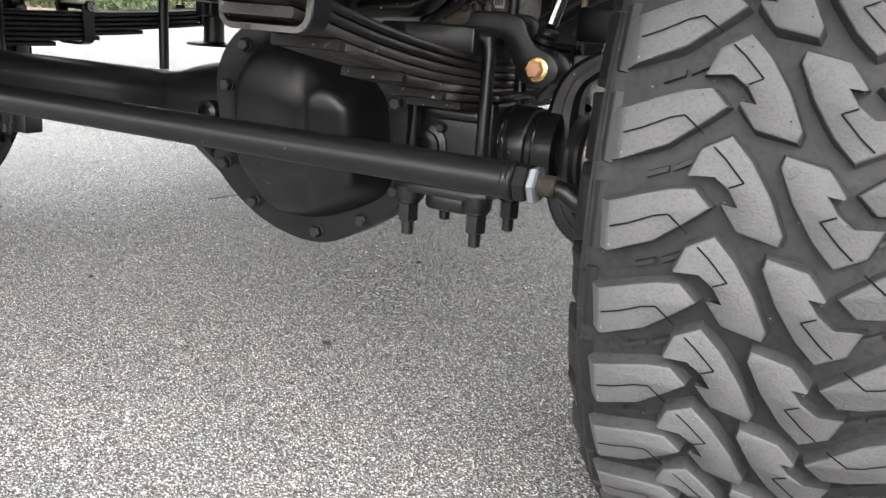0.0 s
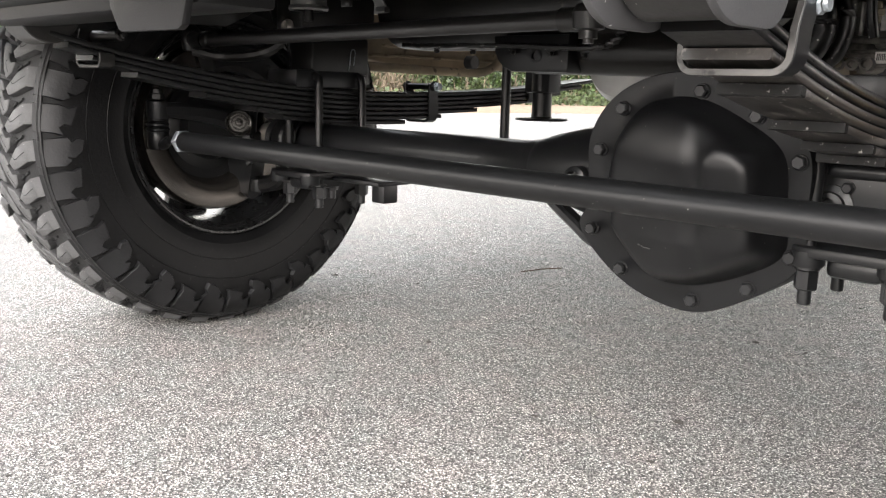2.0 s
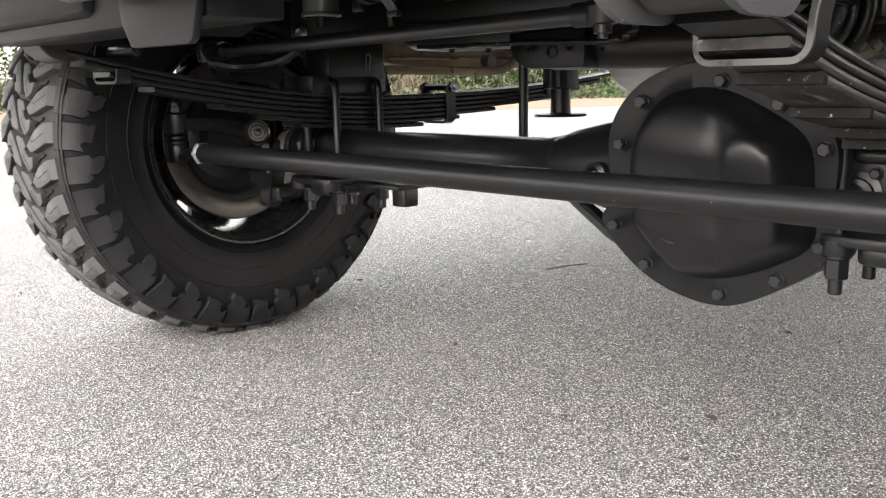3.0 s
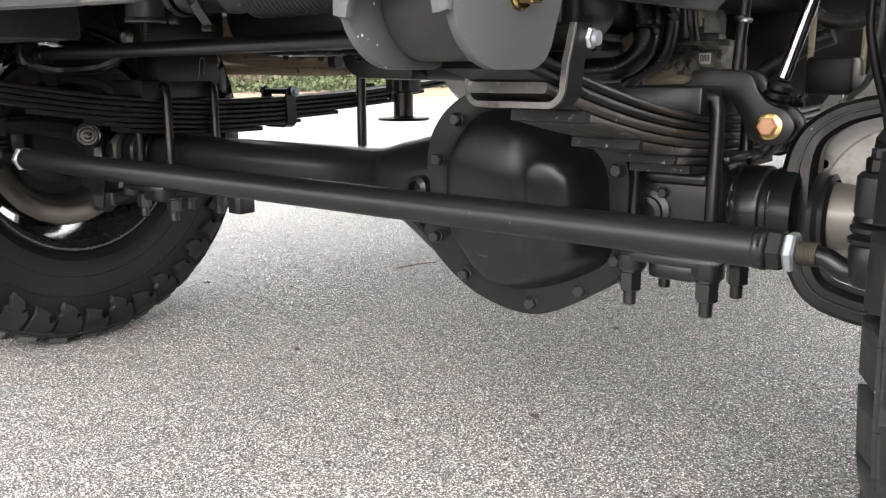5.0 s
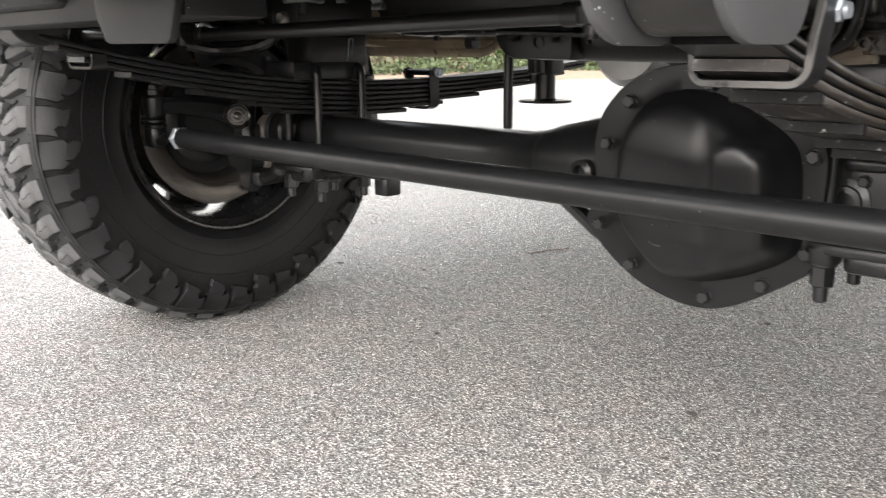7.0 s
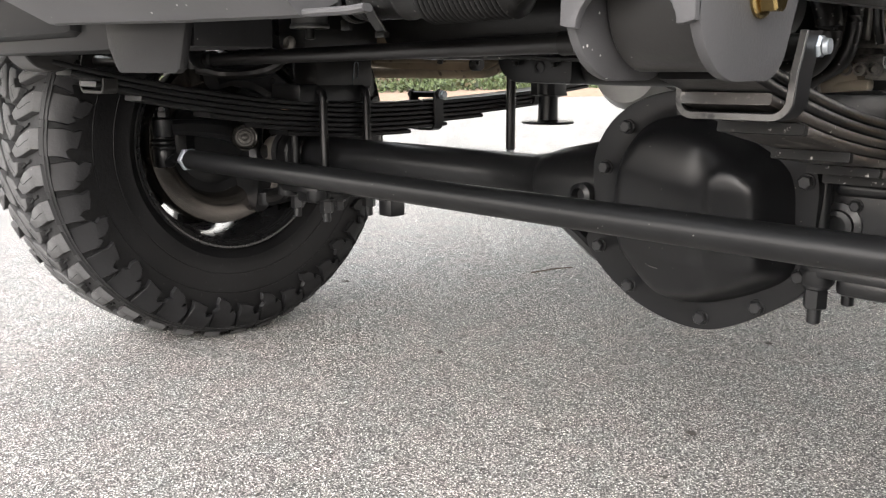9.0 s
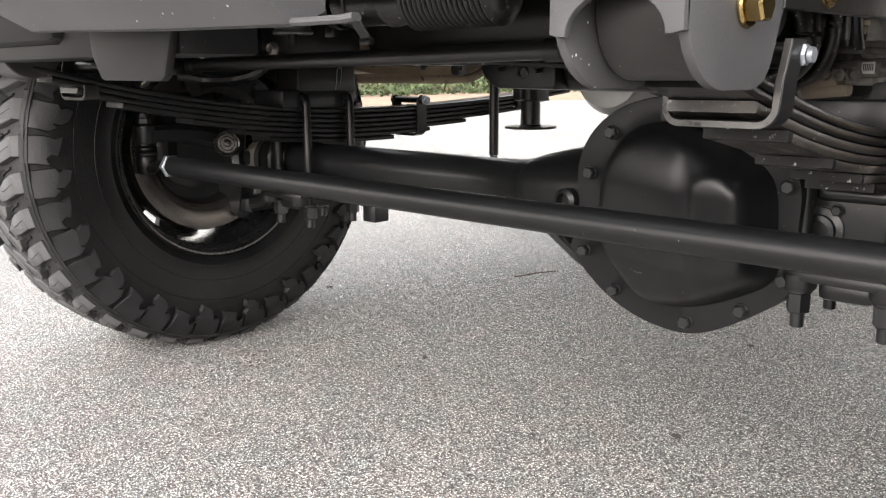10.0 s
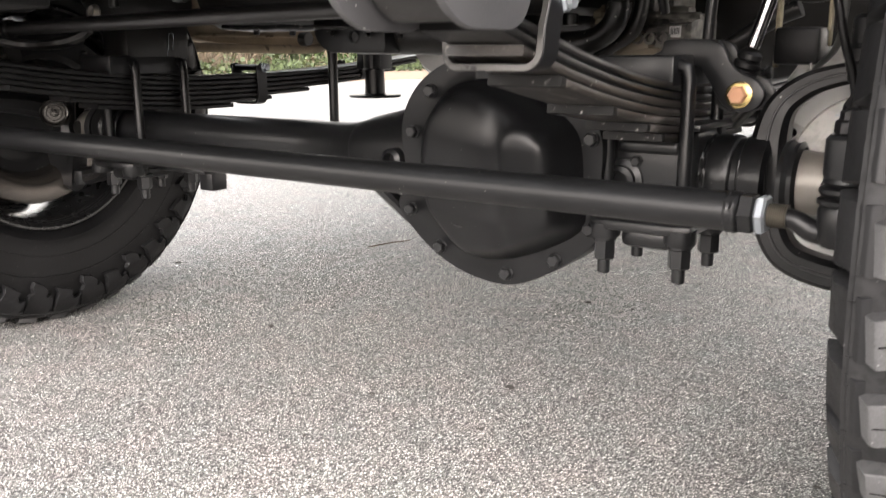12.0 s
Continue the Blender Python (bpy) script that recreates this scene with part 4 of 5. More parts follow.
    part("nut", merge(hexagon((f(0.2785), -0.379, 0.635), (f(0.289), -0.379, 0.635), 0.0165, 0.002), lathe([(0, 0), (0.0065, 0.0), (0.006, 0.004), (0, 0.005)], 20, frame_of((f(0.29), -0.379, 0.635), (f(0.3), -0.379, 0.635)))), plated, clip, "bright zinc nut" if s > 0 else "")
    part("spacer", rod((f(0.17), -0.379, 0.635), (f(0.279), -0.379, 0.635), 0.0105), DARK, clip)

    # spring hanger at the frame's front
    side = [(-0.575, 0.82), (-0.575, 0.668)] + arc(-0.515, 0.668, 0.0585, 183, 268, 14) + arc(-0.474, 0.645, 0.0355, 272, 338, 10) + [(-0.405, 0.72), (-0.36, 0.82)]
    # far hanger: cut short and blackened so that it drops out of sight
    side = side if s > 0 else [(y, max(z, 0.656)) for y, z in side]
    paint = GREY if s > 0 else BLACK
    hanger = part("spring_hanger", plate(side, f(0.279), f(0.287), "x", 0.0012), paint, truck, "grey painted spring hanger bracket" if s > 0 else "black far-side spring hanger bracket")
    part("side_plate", plate(side, f(0.184), f(0.192), "x", 0.0012), paint, hanger)
    a, b = (0.184, 0.287) if s > 0 else (f(0.287), f(0.184))
    cut = arc((a + b) / 2, 0.641, 0.0385, 180, 0, 14)
    face = [(a, 0.82), (a, 0.648), (a + 0.008, 0.646)] + [(x, 0.646 + (z - 0.641) * 0.75) for x, z in cut] + [(b - 0.008, 0.646), (b, 0.648), (b, 0.82)]
    part("front_plate", plate(face, -0.577, -0.569, "y", 0.0012), paint, hanger)
    e = part("eye_bolt", merge(bolt_head((f(0.2875), -0.491, 0.667), (f(0.303), -0.491, 0.667), 0.022, 0.0158)), GOLD, hanger, "yellow zinc plated bolt")
    part("eye_bolt", merge(bolt_head((f(0.2905), -0.35, 0.688), (f(0.304), -0.35, 0.688), 0.022, 0.017)), GOLD, hanger, "yellow zinc plated bolt")
    part("frame_rail", merge(box(f(0.235) - 0.045, f(0.235) + 0.045, -0.36, 4.2, 0.745, 0.92, 0.012), plate([(-0.43, 0.668), (-0.1, 0.67), (0.0, 0.72), (0.0, 0.84), (-0.43, 0.84)], f(0.2805), f(0.2895), "x", 0.002)), DARK, truck)

    # shock mount arm, shock absorber and sway bar link
    arm = [(0.168, 0.578), (0.2, 0.594), (0.208, 0.608), (0.262, 0.608), (0.28, 0.601), (0.29, 0.582), (0.303, 0.568), (0.322, 0.56), (0.333, 0.549), (0.336, 0.538), (0.33, 0.526), (0.318, 0.519), (0.304, 0.518), (0.291, 0.523), (0.28, 0.532), (0.27, 0.549), (0.258, 0.566), (0.246, 0.575)]
    arm = rounded(arm, 4)
    mount = part("shock_mount", plate([(f(x), z) for x, z in arm], 0.058, 0.07, "y", 0.002), BLACK, truck)
    part("shock_mount_plate", plate([(f(x), z) for x, z in arm], 0.105, 0.117, "y", 0.002), BLACK, mount)
    part("bolt", lathe([(0, 0), (0.0165, 0), (0.0165, 0.003), (0.014, 0.004), (0, 0.004)], 28, frame_of((f(0.306), 0.058, 0.54), (f(0.306), 0.04, 0.54))), GOLD, mount, "yellow zinc washer")
    part("bolt_head", hexagon((f(0.306), 0.054, 0.54), (f(0.306), 0.044, 0.54), 0.0205, 0.002), COPPER, mount, "orange tinted hex bolt head")
    d = Vector((f(0.345) - f(0.316), 0.0, 0.1)).normalized()
    foot = Vector((f(0.293), 0.088, 0.54))
    shock = part("shock_absorber", merge(rod(foot + d * 0.06, foot + d * 0.2, 0.0088, 20), rod(foot + d * 0.17, foot + d * 0.5, 0.027, 32)), CHROME, truck, "shock absorber with polished shaft")
    part("bush", merge(lathe([(0.009, 0.02), (0.0165, 0.022), (0.0165, 0.03), (0.0135, 0.032), (0.0165, 0.035), (0.0165, 0.041), (0.013, 0.043), (0.0158, 0.046), (0.015, 0.052), (0.0095, 0.056)], 28, frame_of(foot, foot + d)), lathe([(0.012, -0.017), (0.0225, -0.017), (0.0225, 0.017), (0.012, 0.017)], 28, frame_of(foot, foot + Vector((0, 1, 0))))), RUBBER, shock)
    part("dust_shield", lathe([(0.0095, 0.165), (0.03, 0.166), (0.031, 0.172), (0.031, 0.49), (0, 0.5)], 32, frame_of(foot, foot + d)), BLACK, shock)
    link = part("sway_bar_link", merge(rod((f(0.243), 0.11, 0.585), (f(0.256), 0.11, 0.82), 0.0075), rod((f(0.246), 0.11, 0.67), (f(0.2465), 0.11, 0.678), 0.0095)), BLACK, truck)
    part("collar", rod((f(0.2505), 0.11, 0.668), (f(0.2508), 0.11, 0.674), 0.0092), ZINC, link)

# bump stop over the far spring
part("bump_stop", merge(box(-0.985, -0.905, 0.03, 0.185, 0.578, 0.66, 0.008), box(-0.995, -0.9, 0.0, 0.2, 0.66, 0.76, 0.01)), DARK, truck)
part("wire_clip", merge(tube([(-0.904, 0.13, 0.6), (-0.904, 0.132, 0.628), (-0.904, 0.14, 0.634), (-0.904, 0.144, 0.626), (-0.904, 0.14, 0.6)], 0.0008, 6, 3), tube([(-0.904, 0.13, 0.61), (-0.904, 0.126, 0.588)], 0.0008, 6, 2)), ZINC, truck)
part("tie_block", merge(box(-0.785, -0.745, 0.09, 0.13, 0.318, 0.36, 0.004), box(-0.93, -0.73, 0.06, 0.15, 0.357, 0.366, 0.002)), CAST, truck)
post = part("hanging_rod", rod((-0.68, 0.39, 0.442), (-0.68, 0.39, 0.66), 0.0105, 20), BLACK, truck)
part("nut", hexagon((-0.68, 0.39, 0.436), (-0.68, 0.39, 0.443), 0.016, 0.001), ZINC, post)
cup = part("jounce_bumper", merge(lathe([(0, 0), (0.066, 0), (0.068, 0.003), (0.066, 0.006), (0.03, 0.007), (0.026, 0.01), (0.025, 0.07), (0.03, 0.075), (0.03, 0.2), (0, 0.2)], 36, pose(-0.825, 0.709, 0.479)), box(-0.865, -0.785, 0.684, 0.734, 0.55, 0.7, 0.004)), BLACK, truck)

# ---- bumper ----
def bumper_face():
    """The forward centre face with a rounded lip; its far end leans outwards."""
    prof = [(-0.62, 0.672), (-0.645, 0.661), (-0.652, 0.659), (-0.659, 0.661), (-0.667, 0.669), (-0.74, 0.745), (-0.79, 0.80), (-0.8, 0.83), (-0.8, 1.0), (-0.62, 1.0)]
    bm = bmesh.new()
    rings = []
    for x, up, skew in ((-0.008, 0, 0.0), (-0.03, 0, 0), (-0.2, 0.003, 0), (-0.44, 0.01, -1.2), (-0.5, 0.011, -2.0), (-0.517, 0.017, -2.1)):
        rings.append([bm.verts.new((x + skew * (z - 0.66), y + (0.01 if x < -0.51 else 0), z + up)) for y, z in prof])
    n = len(prof)
    for p, q in zip(rings, rings[1:]):
        for i in range(n):
            bm.faces.new((p[i], p[(i + 1) % n], q[(i + 1) % n], q[i]))
    bm.faces.new(rings[0]), bm.faces.new(rings[-1])
    return bm


bumper = part("bumper", bumper_face(), GREY, truck, "matte grey steel front bumper", 25)
part("lip", sweep([(-0.012, -0.65, 0.6625), (0.0, -0.65, 0.6622), (0.05, -0.65, 0.662), (0.061, -0.647, 0.6635)], rect_section(0.013, 0.006, 0.002)), GREY, bumper)
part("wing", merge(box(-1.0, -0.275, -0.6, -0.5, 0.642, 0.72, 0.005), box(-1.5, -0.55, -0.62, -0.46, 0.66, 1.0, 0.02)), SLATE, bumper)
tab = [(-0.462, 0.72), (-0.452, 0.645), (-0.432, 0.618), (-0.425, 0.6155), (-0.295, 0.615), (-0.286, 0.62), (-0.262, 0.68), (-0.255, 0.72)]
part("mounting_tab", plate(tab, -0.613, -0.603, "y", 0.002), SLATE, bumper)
# cross beam and front panel: out of view, added to block sky above the cover
part("unseen_cross_beam", merge(box(0.08, 0.77, -0.64, -0.55, 0.8, 1.0, 0.01), box(-0.03, 0.1, -0.6, -0.5, 0.84, 1.0, 0.01)), SLATE, bumper)
part("unseen_grille_block", merge(box(MID - 0.85, MID + 0.85, -0.5, -0.44, 0.98, 1.12, 0.01), box(MID - 0.45, MID + 0.45, -0.36, -0.3, 0.78, 1.1, 0.01)), DARK, truck)

# ---- engine, crossmembers and what hangs under the floor ----
beam = part("front_crossmember", merge(lathe([(0, 0), (0.07, 0), (0.085, 0.02), (0.09, 0.1), (0.09, 0.6), (0.07, 0.66), (0, 0.67)], 40, frame_of((-0.93, 0.3, 0.728), (-0.2, 0.3, 0.724))), rod((-0.5, 0.27, 0.634), (-0.15, 0.27, 0.63), 0.044, 36)), DARK, truck)
part("beam_bracket", merge(plate([(-0.556, 0.66), (-0.553, 0.628), (-0.545, 0.613), (-0.53, 0.6), (-0.509, 0.5925), (-0.382, 0.5915), (-0.378, 0.6), (-0.378, 0.66)], 0.2, 0.25, "y", 0.004), lathe([(0.011, 0), (0.013, 0.002), (0.011, 0.003), (0.008, 0.003), (0.007, -0.02), (0, -0.02)], 24, frame_of((-0.45, 0.2, 0.622), (-0.45, 0.1, 0.622)))), BLACK, beam)

part("oil_pan", merge(lathe([(0, -0.25), (0.09, -0.25), (0.11, -0.23), (0.115, 0.2), (0.1, 0.22), (0, 0.22)], 36, pose(-0.23, 0.55, 0.69, 90, 0, 0)), box(-0.5, -0.05, 0.3, 0.8, 0.66, 0.8, 0.03)), DARK, truck)
part("transmission_pan", lathe([(0, -0.2), (0.03, -0.195), (0.06, -0.178), (0.083, -0.145), (0.097, -0.09), (0.102, 0.0), (0.097, 0.17), (0.08, 0.2), (0, 0.2)], 48, pose(-0.45, 0.68, 0.628, 90, 0, 0)), SILVER, truck, "dull cast alloy housing")
part("oil_filter", lathe([(0, 0), (0.035, 0), (0.04, 0.005), (0.04, 0.09), (0.036, 0.1), (0, 0.1)], 32, frame_of((-0.4, 0.5, 0.655), (-0.3, 0.5, 0.655))), mat("orange_brown_can", (0.3, 0.1, 0.04), 0.4), truck)
def pan_rim():
    """The lumpy gasket edge round the pan's front."""
    rnd = random.Random(21)
    line = smooth_path([(-0.8, 0.195, 0.645), (-0.731, 0.195, 0.643), (-0.6, 0.19, 0.641), (-0.49, 0.19, 0.64), (-0.38, 0.19, 0.635), (-0.326, 0.192, 0.634), (-0.29, 0.195, 0.64), (-0.268, 0.2, 0.658), (-0.258, 0.21, 0.69), (-0.256, 0.22, 0.75)], 8)
    return sweep([p + Vector((0, rnd.uniform(-0.002, 0.002), rnd.uniform(-0.0009, 0.0009))) for p in line], rect_section(0.022, 0.009, 0.003), up=(0.3, 0, 1))


rim_edge = part("pan_flange", pan_rim(), DUSTY, truck, "dirty speckled pan flange")
for x, z in ((-0.7, 0.637), (-0.6, 0.634), (-0.5, 0.633), (-0.41, 0.63), (-0.335, 0.626)):
    part("bolt", bolt_head((x, 0.19, z), (x, 0.19, z - 0.009), 0.011), DARK, rim_edge)
part("engine_block", merge(box(-0.75, 0.16, 0.35, 1.1, 0.72, 0.95, 0.03)), DARK, truck)
gear = part("steering_gear", merge(lathe([(0, 0), (0.05, 0), (0.055, 0.01), (0.055, 0.12), (0.045, 0.14), (0, 0.14)], 32, frame_of((0.02, -0.02, 0.7), (0.02, 0.12, 0.7))), box(-0.03, 0.08, -0.06, 0.0, 0.66, 0.8, 0.02)), DARK, truck)
part("pitman_arm", sweep(smooth_path([(-0.08, -0.168, 0.668), (-0.065, -0.12, 0.68), (-0.025, -0.05, 0.69), (0.02, 0.0, 0.695)], 5), rect_section(0.036, 0.024, 0.006)), DARK, gear)
for pts, r in (([(-0.16, 0.36, 0.60), (-0.1, 0.36, 0.607), (-0.045, 0.36, 0.612), (-0.005, 0.36, 0.638), (0.005, 0.36, 0.69), (-0.02, 0.36, 0.76)], 0.021), ([(-0.05, 0.4, 0.58), (-0.025, 0.4, 0.602), (0.018, 0.4, 0.632), (0.03, 0.4, 0.7), (0.02, 0.4, 0.8)], 0.013), ([(0.07, 0.36, 0.82), (0.075, 0.37, 0.7), (0.08, 0.38, 0.655)], 0.008), ([(-0.13, 0.4, 0.8), (-0.11, 0.4, 0.7), (-0.105, 0.4, 0.64)], 0.014)):
    part("coolant_hose", tube(pts, r, 18), DUSTY, truck)
casting = part("alloy_casting", merge(box(-0.1, 0.1, 0.46, 0.6, 0.6, 0.66, 0.012), box(-0.07, 0.06, 0.48, 0.6, 0.65, 0.72, 0.02), box(-0.04, 0.1, 0.445, 0.48, 0.598, 0.612, 0.004), box(0.06, 0.1, 0.44, 0.48, 0.64, 0.67, 0.008), box(-0.09, 0.09, 0.452, 0.47, 0.634, 0.64, 0.002), box(0.0, 0.035, 0.445, 0.47, 0.66, 0.72, 0.006), rod((-0.06, 0.44, 0.66), (0.12, 0.44, 0.652), 0.006), *[lathe([(0, 0), (0.011, 0), (0.011, 0.02), (0.007, 0.021), (0.006, 0.012), (0, 0.012)], 20, frame_of((x, 0.447, 0.616), (x, 0.43, 0.616))) for x in (0.012, 0.034, 0.056)]), mat("dirty_cast_alloy", (0.12, 0.114, 0.1), 0.5, 0.2, 0.6, 60, 0.4, mottle=0.7, scuff=((0.015, 0.014, 0.012), 0.45)), truck, "dull alloy casting under the engine")
part("cap", merge(lathe([(0, 0), (0.034, 0), (0.038, 0.006), (0.038, 0.022), (0.03, 0.03), (0, 0.03)], 28, frame_of((0.0, 0.46, 0.595), (0.004, 0.42, 0.59))), box(-0.03, 0.05, 0.43, 0.46, 0.58, 0.6, 0.006)), mat("tan_plastic", (0.15, 0.125, 0.09), 0.5, 0.0, 0.5), casting, "tan plastic cap")
label = part("label_plate", box(0.064, 0.085, 0.4435, 0.4455, 0.617, 0.636, 0.0005), mat("pale_label", (0.6, 0.6, 0.58), 0.5), casting, "small pale printed label")
part("print", merge(*[box(0.067 + 0.0028 * k, 0.0684 + 0.0028 * k, 0.4425, 0.4435, 0.622, 0.633, 0) for k in range(6)]), mat("label_ink", (0.05, 0.05, 0.05), 0.6), casting)
for x, z in ((-0.062, 0.64), (0.062, 0.68)):
    part("fitting", merge(rod((x, 0.43, z), (x, 0.43, z + 0.035), 0.009), hexagon((x, 0.43, z + 0.012), (x, 0.43, z + 0.024), 0.024)), BEIGE, casting, "dusty brass fitting")
part("front_drive_shaft", merge(rod((-0.02, 0.2, 0.47), (-0.3, 1.6, 0.62), 0.038, 28), lathe([(0, 0), (0.05, 0), (0.055, 0.02), (0.045, 0.06), (0.03, 0.07)], 28, frame_of((-0.02, 0.19, 0.468), (-0.1, 0.6, 0.51)))), DARK, truck)

# pipes behind the near shock absorber
part("coolant_hose", tube([(0.111, 0.5, 0.572), (0.145, 0.5, 0.595), (0.187, 0.5, 0.622), (0.227, 0.5, 0.648), (0.267, 0.5, 0.664)], 0.016, 16), DUSTY, truck)
part("heater_pipe", tube([(0.246, 0.4, 0.736), (0.25, 0.4, 0.71), (0.262, 0.4, 0.692), (0.285, 0.4, 0.68), (0.318, 0.4, 0.677), (0.353, 0.4, 0.689)], 0.011, 14), DUSTY, truck)
# inner wheel arch pieces beside the near wheel
part("splash_panel", merge(plate([(0.262, 0.4), (0.46, 0.39), (0.46, 0.6), (0.3, 0.6), (0.268, 0.55)], 0.45, 0.458, "y", 0.002), *[bolt_head((x, 0.45, z), (x, 0.444, z), 0.012) for x, z in ((0.278, 0.5), (0.29, 0.42), (0.38, 0.52))]), SHIELD, truck, "dusty grey inner splash panel")
part("sensor_box", box(0.305, 0.365, 0.2, 0.27, 0.575, 0.625, 0.006), RUBBER, truck)
part("splash_bracket", box(0.293, 0.3, 0.25, 0.262, 0.57, 0.78, 0.002), BEIGE, truck)
part("splash_bracket", box(0.362, 0.368, 0.25, 0.262, 0.6, 0.665, 0.002), BEIGE, truck)
part("brake_hose", tube([(0.43, 0.05, 0.8), (0.415, 0.03, 0.68), (0.425, 0.02, 0.62), (0.445, 0.03, 0.54), (0.44, 0.03, 0.47), (0.45, 0.03, 0.44)], 0.005, 12), RUBBER, truck)
part("brake_hose", tube([(0.27, 0.16, 0.5), (0.3, 0.16, 0.532), (0.345, 0.17, 0.548), (0.375, 0.16, 0.575), (0.41, 0.1, 0.62), (0.42, 0.08, 0.8)], 0.004, 10), ALLOY, truck)
part("brake_hose", tube([(0.27, 0.17, 0.49), (0.3, 0.17, 0.52), (0.35, 0.18, 0.54), (0.385, 0.17, 0.57)], 0.0045, 10), ALLOY, truck)
part("hose_clip", merge(box(0.362, 0.374, 0.15, 0.156, 0.556, 0.57, 0.001), box(0.366, 0.369, 0.146, 0.15, 0.566, 0.578, 0.0008)), ALLOY, truck)
for bm in (box(0.3, 0.9, 0.6, 0.62, 0.72, 1.0, 0.004), box(mirror_x(0.9), mirror_x(0.3), 0.6, 0.62, 0.72, 1.0, 0.004)):
    part("inner_arch", bm, DARK, truck)
coil = part("reservoir_can", merge(rod((-0.746, -0.1, 0.695), (-0.746, -0.1, 0.85), 0.033, 36)), ALLOY, truck, "brushed metal cylinder")
part("collar", lathe([(0.028, 0), (0.035, 0), (0.0365, 0.003), (0.0355, 0.008), (0.033, 0.009)], 36, pose(-0.746, -0.1, 0.691)), ALLOY, coil)
part("stem", rod((-0.746, -0.1, 0.672), (-0.746, -0.1, 0.697), 0.009, 16), DARK, coil)
part("round_bolt", lathe([(0, 0), (0.013, 0.0), (0.0145, 0.005), (0.01, 0.013), (0.006, 0.01), (0, 0.01)], 24, frame_of((-0.86, -0.06, 0.668), (-0.86, -0.08, 0.67))), BRONZE, truck)

# plain dark masses added to close the engine bay from behind and overhead
part("bellhousing", merge(box(-0.42, 0.36, 0.8, 1.3, 0.53, 0.95, 0.04), box(0.1, 0.5, 0.9, 1.0, 0.53, 0.95, 0.02)), DARK, truck)
part("floor_pan", box(MID - 0.5, MID + 0.55, 1.3, 4.5, 0.78, 0.95, 0.03), DARK, truck)
# cab and hood: plain boxes out of view, added to shade what is below
part("body", merge(box(MID - 0.98, MID + 0.98, 0.65, 5.0, 0.97, 1.95, 0.08), box(MID - 0.6, MID + 0.55, -0.3, 0.7, 0.86, 1.0, 0.03), box(MID - 0.96, MID + 0.96, -0.52, 0.7, 1.08, 1.5, 0.08)), DARK, truck)

# the far side's rocker and exhaust, dusty tan underneath
rocker = part("rocker_panel", merge(plate([(0.42, 0.665), (0.5, 0.628), (0.62, 0.612), (1.4, 0.612), (3.2, 0.62), (3.2, 0.75), (0.42, 0.75)], -1.33, -1.27, "x", 0.006), box(-1.34, -1.255, 0.5, 3.2, 0.636, 0.644, 0.003), box(-1.335, -1.26, 0.55, 3.2, 0.664, 0.672, 0.003)), TAN, truck, "dusty tan rocker panel")
part("exhaust_pipe", tube([(-1.24, 0.35, 0.61), (-1.24, 0.6, 0.606), (-1.24, 0.86, 0.602), (-1.24, 0.96, 0.61), (-1.24, 1.02, 0.65), (-1.24, 1.06, 0.76)], 0.013, 14), TAN, truck, "dusty tan bent pipe")
part("bush", rod((-1.23, 0.86, 0.632), (-1.2, 0.86, 0.632), 0.02), DARK, rocker)


# ---- verge at the edge of the lot ----
def verge():
    edge = [(-30, -30), (-14.5, -8), (-13.5, 0), (-12.3, 8), (-10.8, 15), (0, 22), (14, 24), (40, 24)]
    bm = bmesh.new()
    rows = []
    for x, y in edge:
        d = Vector((x, y, 0)).normalized()
        rows.append([bm.verts.new(Vector((x, y, 0)) + d * o + Vector((0, 0, z))) for o, z in ((0, 0.0), (0.05, 0.02), (4, 0.04), (12, 0.1), (60, 1.0))])
    for p, q in zip(rows, rows[1:]):
        for i in range(4):
            bm.faces.new((p[i], p[i + 1], q[i + 1], q[i]))
    return bm


SOIL = mat("bare_sandy_soil", (0.2, 0.135, 0.09), 0.9, 0.0, 0.3, 30, 0.6)
soil = new("verge", mesh_of(verge(), "verge", SOIL))
tagged(soil, "bare sandy soil at the asphalt edge", "verge", kind="structure")


def scatter(count, near, far, low, high, size, upright, seed, sector=(112, 150)):
    rnd = random.Random(seed)
    bm = bmesh.new()
    for _ in range(count):
        a = rnd.uniform(radians(80), radians(215)) if rnd.random() < 0.5 else rnd.uniform(radians(sector[0]), radians(sector[1]))
        base = 19.5 + 20 * min(0.25, max(0.0, radians(140) - a)) + 0.7 * math.sin(a * 5)
        r = base + rnd.uniform(near, far)
        clump = 0.6 + 0.4 * math.sin(a * 37 + r * 2) * math.sin(a * 61)
        p = Vector((math.cos(a) * r, math.sin(a) * r, rnd.uniform(low, high * clump)))
        s = size * rnd.uniform(0.6, 1.4)
        d = Vector((rnd.gauss(0, 1), rnd.gauss(0, 1), rnd.gauss(0, 1) + upright)).normalized()
        e = d.cross(Vector((rnd.gauss(0, 1), rnd.gauss(0, 1), rnd.gauss(0, 1)))).normalized()
        w = 0.04 if upright > 2 else 0.45
        bm.faces.new([bm.verts.new(q) for q in (p, p + d * s * 0.5 + e * s * w, p + d * s, p + d * s * 0.5 - e * s * w)])
    return bm


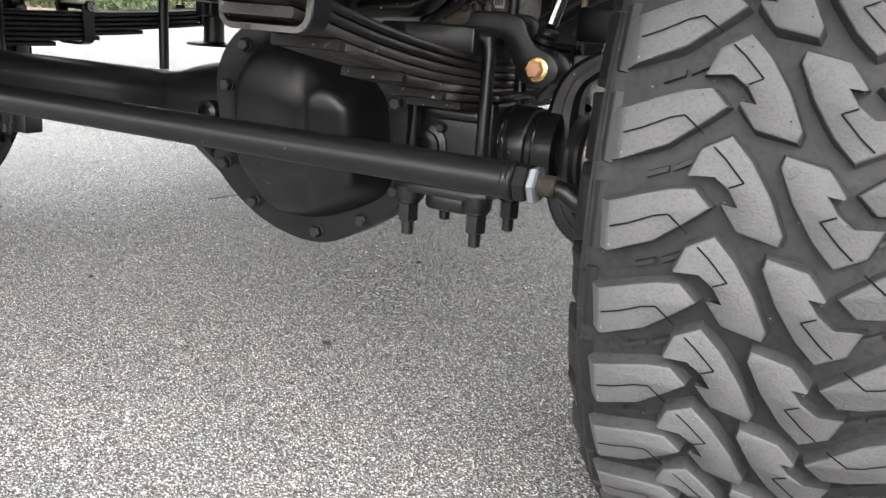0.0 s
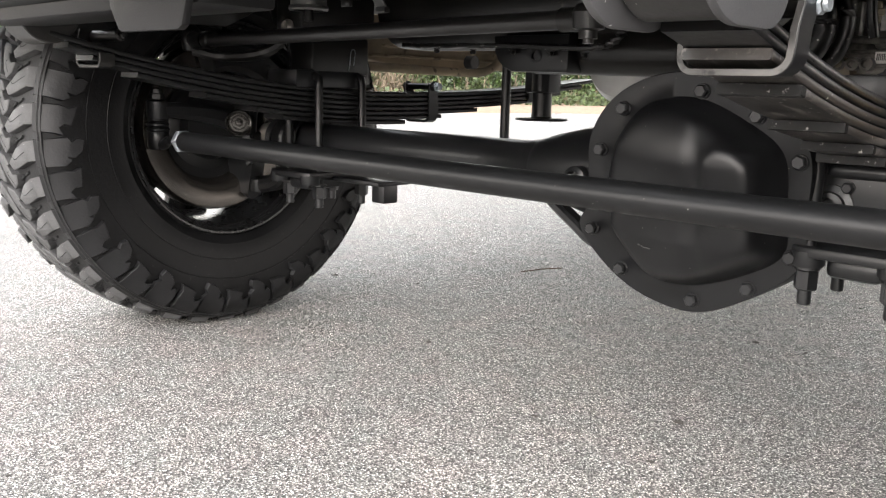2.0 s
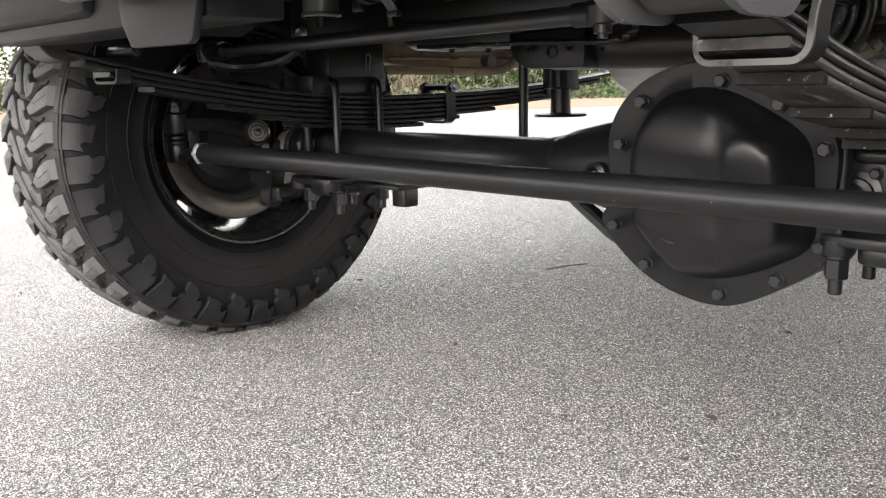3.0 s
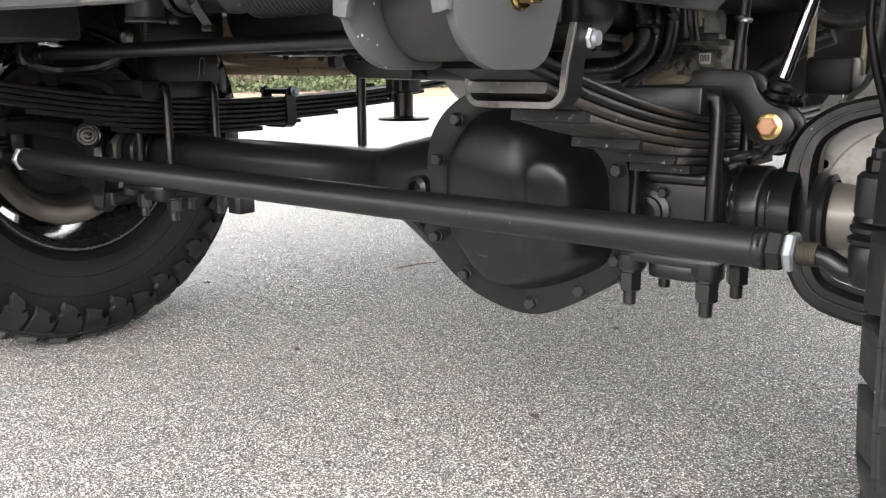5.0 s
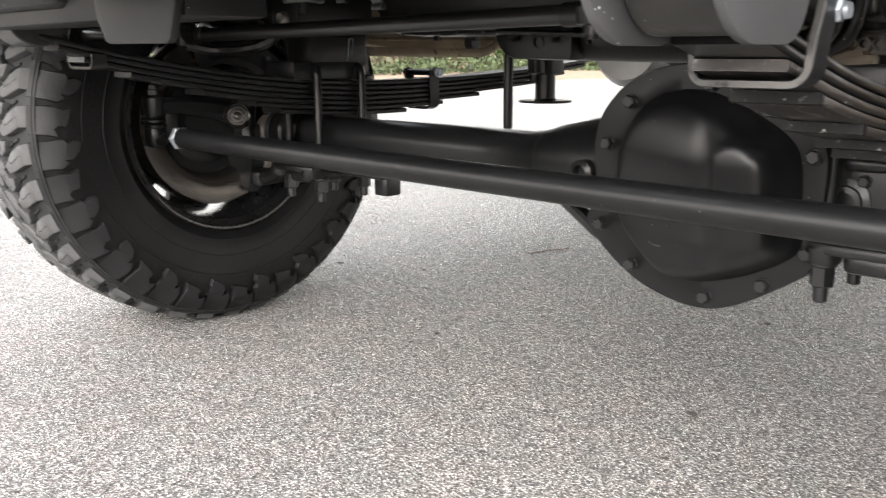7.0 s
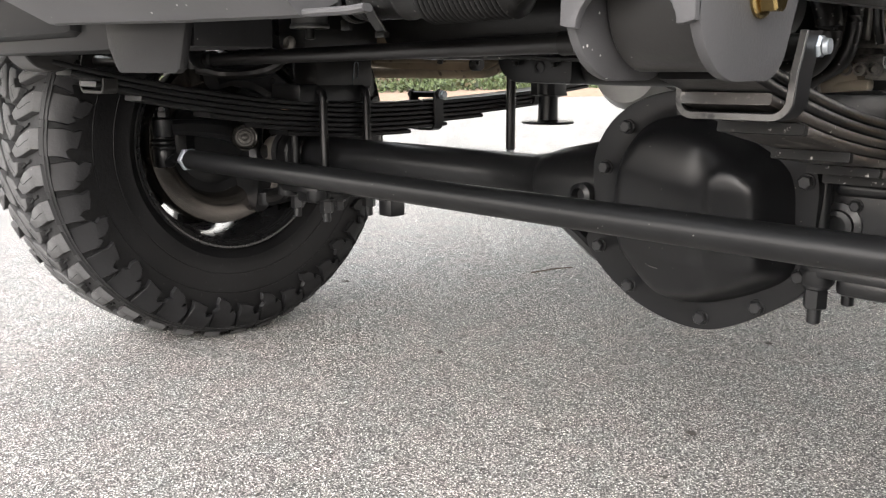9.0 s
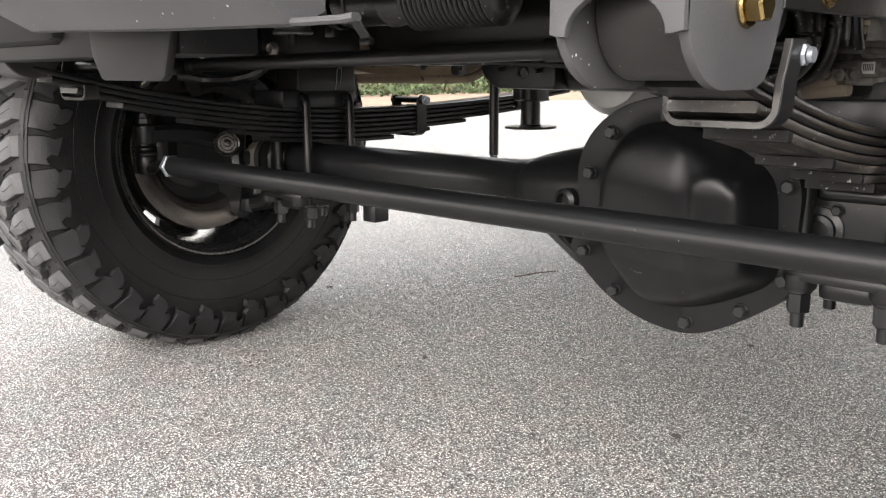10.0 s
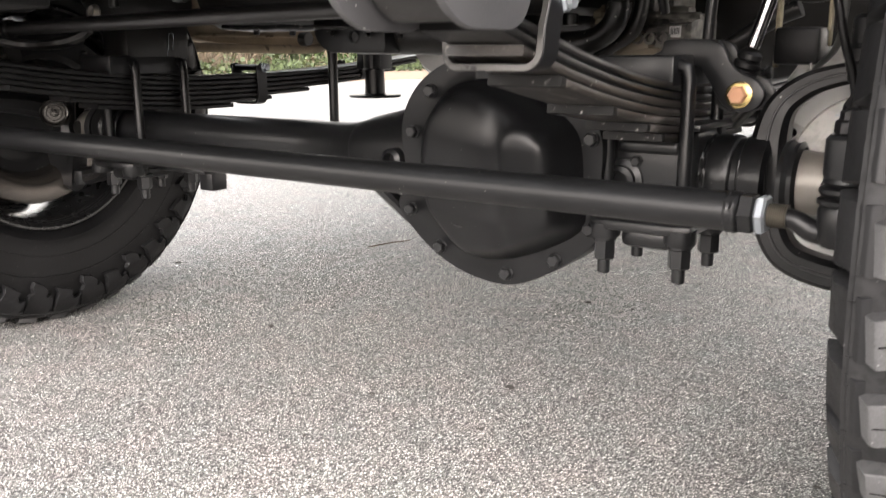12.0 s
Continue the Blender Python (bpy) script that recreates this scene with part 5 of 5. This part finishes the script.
LEAF = mat("leaf_green", (0.034, 0.058, 0.013), 0.6, 0.0, 0.8, 4, 0.1, scuff=((0.075, 0.08, 0.03), 0.25), fleck=2.0)
STRAW = mat("grass_green_and_straw", (0.04, 0.058, 0.018), 0.7, 0.0, 0.8, 3, 0.1, scuff=((0.1, 0.075, 0.045), 0.3), fleck=1.2)
STEM = mat("dry_brown_stems", (0.085, 0.064, 0.04), 0.8, 0.0, 0.5, 3, 0.1)
tagged(new("grass", mesh_of(scatter(30000, 0.5, 9, 0.03, 0.5, 0.11, 0.8, 5), "grass", STRAW)), "tufts of green and dry grass", "grass", kind="stuff")
tagged(new("hedge", mesh_of(scatter(90000, 4, 11, 0.2, 4.0, 0.12, 0.2, 6), "hedge", LEAF)), "leafy green shrubs along the lot", "shrub", kind="stuff")
tagged(new("dry_stems", mesh_of(scatter(7000, 2, 8, 0.05, 1.1, 0.4, 2.1, 8, (137, 150)), "dry_stems", STEM)), "brown dry stems among the shrubs", "brush", kind="stuff")


# ---- small litter on the asphalt ----
def bits():
    rnd = random.Random(11)
    bm = bmesh.new()
    known = [(-0.729, 0.215), (-0.506, 0.605), (-1.385, 0.478), (-0.11, 0.209), (-0.12, 0.79), (-1.152, 0.591), (-0.06, 0.033), (-0.297, 0.046), (-2.0, -0.275), (-0.23, 0.782)]
    for k in range(90):
        x, y = known[k] if k < len(known) else (rnd.uniform(-2.2, 0.6), rnd.uniform(-0.9, 1.8))
        n, r = rnd.randint(5, 7), (rnd.uniform(0.006, 0.011) if k < len(known) else rnd.uniform(0.002, 0.0065))
        a0, st = rnd.uniform(0, 6.28), rnd.uniform(0.25, 0.7)
        c, s = math.cos(a0), math.sin(a0)
        low, top = [], []
        for i in range(n):
            t = 6.2831853 * i / n
            u, v = r * math.cos(t), r * st * math.sin(t)
            low.append(bm.verts.new((x + u * c - v * s, y + u * s + v * c, 0.0005)))
            top.append(bm.verts.new((x + (u * c - v * s) * 0.7, y + (u * s + v * c) * 0.7, 0.0015 + r * 0.3 * rnd.random())))
        for i in range(n):
            bm.faces.new((low[i], low[(i + 1) % n], top[(i + 1) % n], top[i]))
        bm.faces.new(top)
    return bm


litter = new("leaf_litter", mesh_of(bits(), "leaf_litter", mat("dark_leaf_bits", (0.05, 0.045, 0.04), 0.8)))
tagged(litter, "small dark leaf and bark bits on asphalt", "litter", kind="stuff")
twig = new("twig", mesh_of(tube([(-1.054, 0.938, 0.003), (-1.034, 1.02, 0.004), (-1.007, 1.087, 0.003)], 0.0016, 6, 4), "twig", mat("twig_brown", (0.09, 0.06, 0.046), 0.8)))
tagged(twig, "thin brown twig lying on asphalt", "twig")
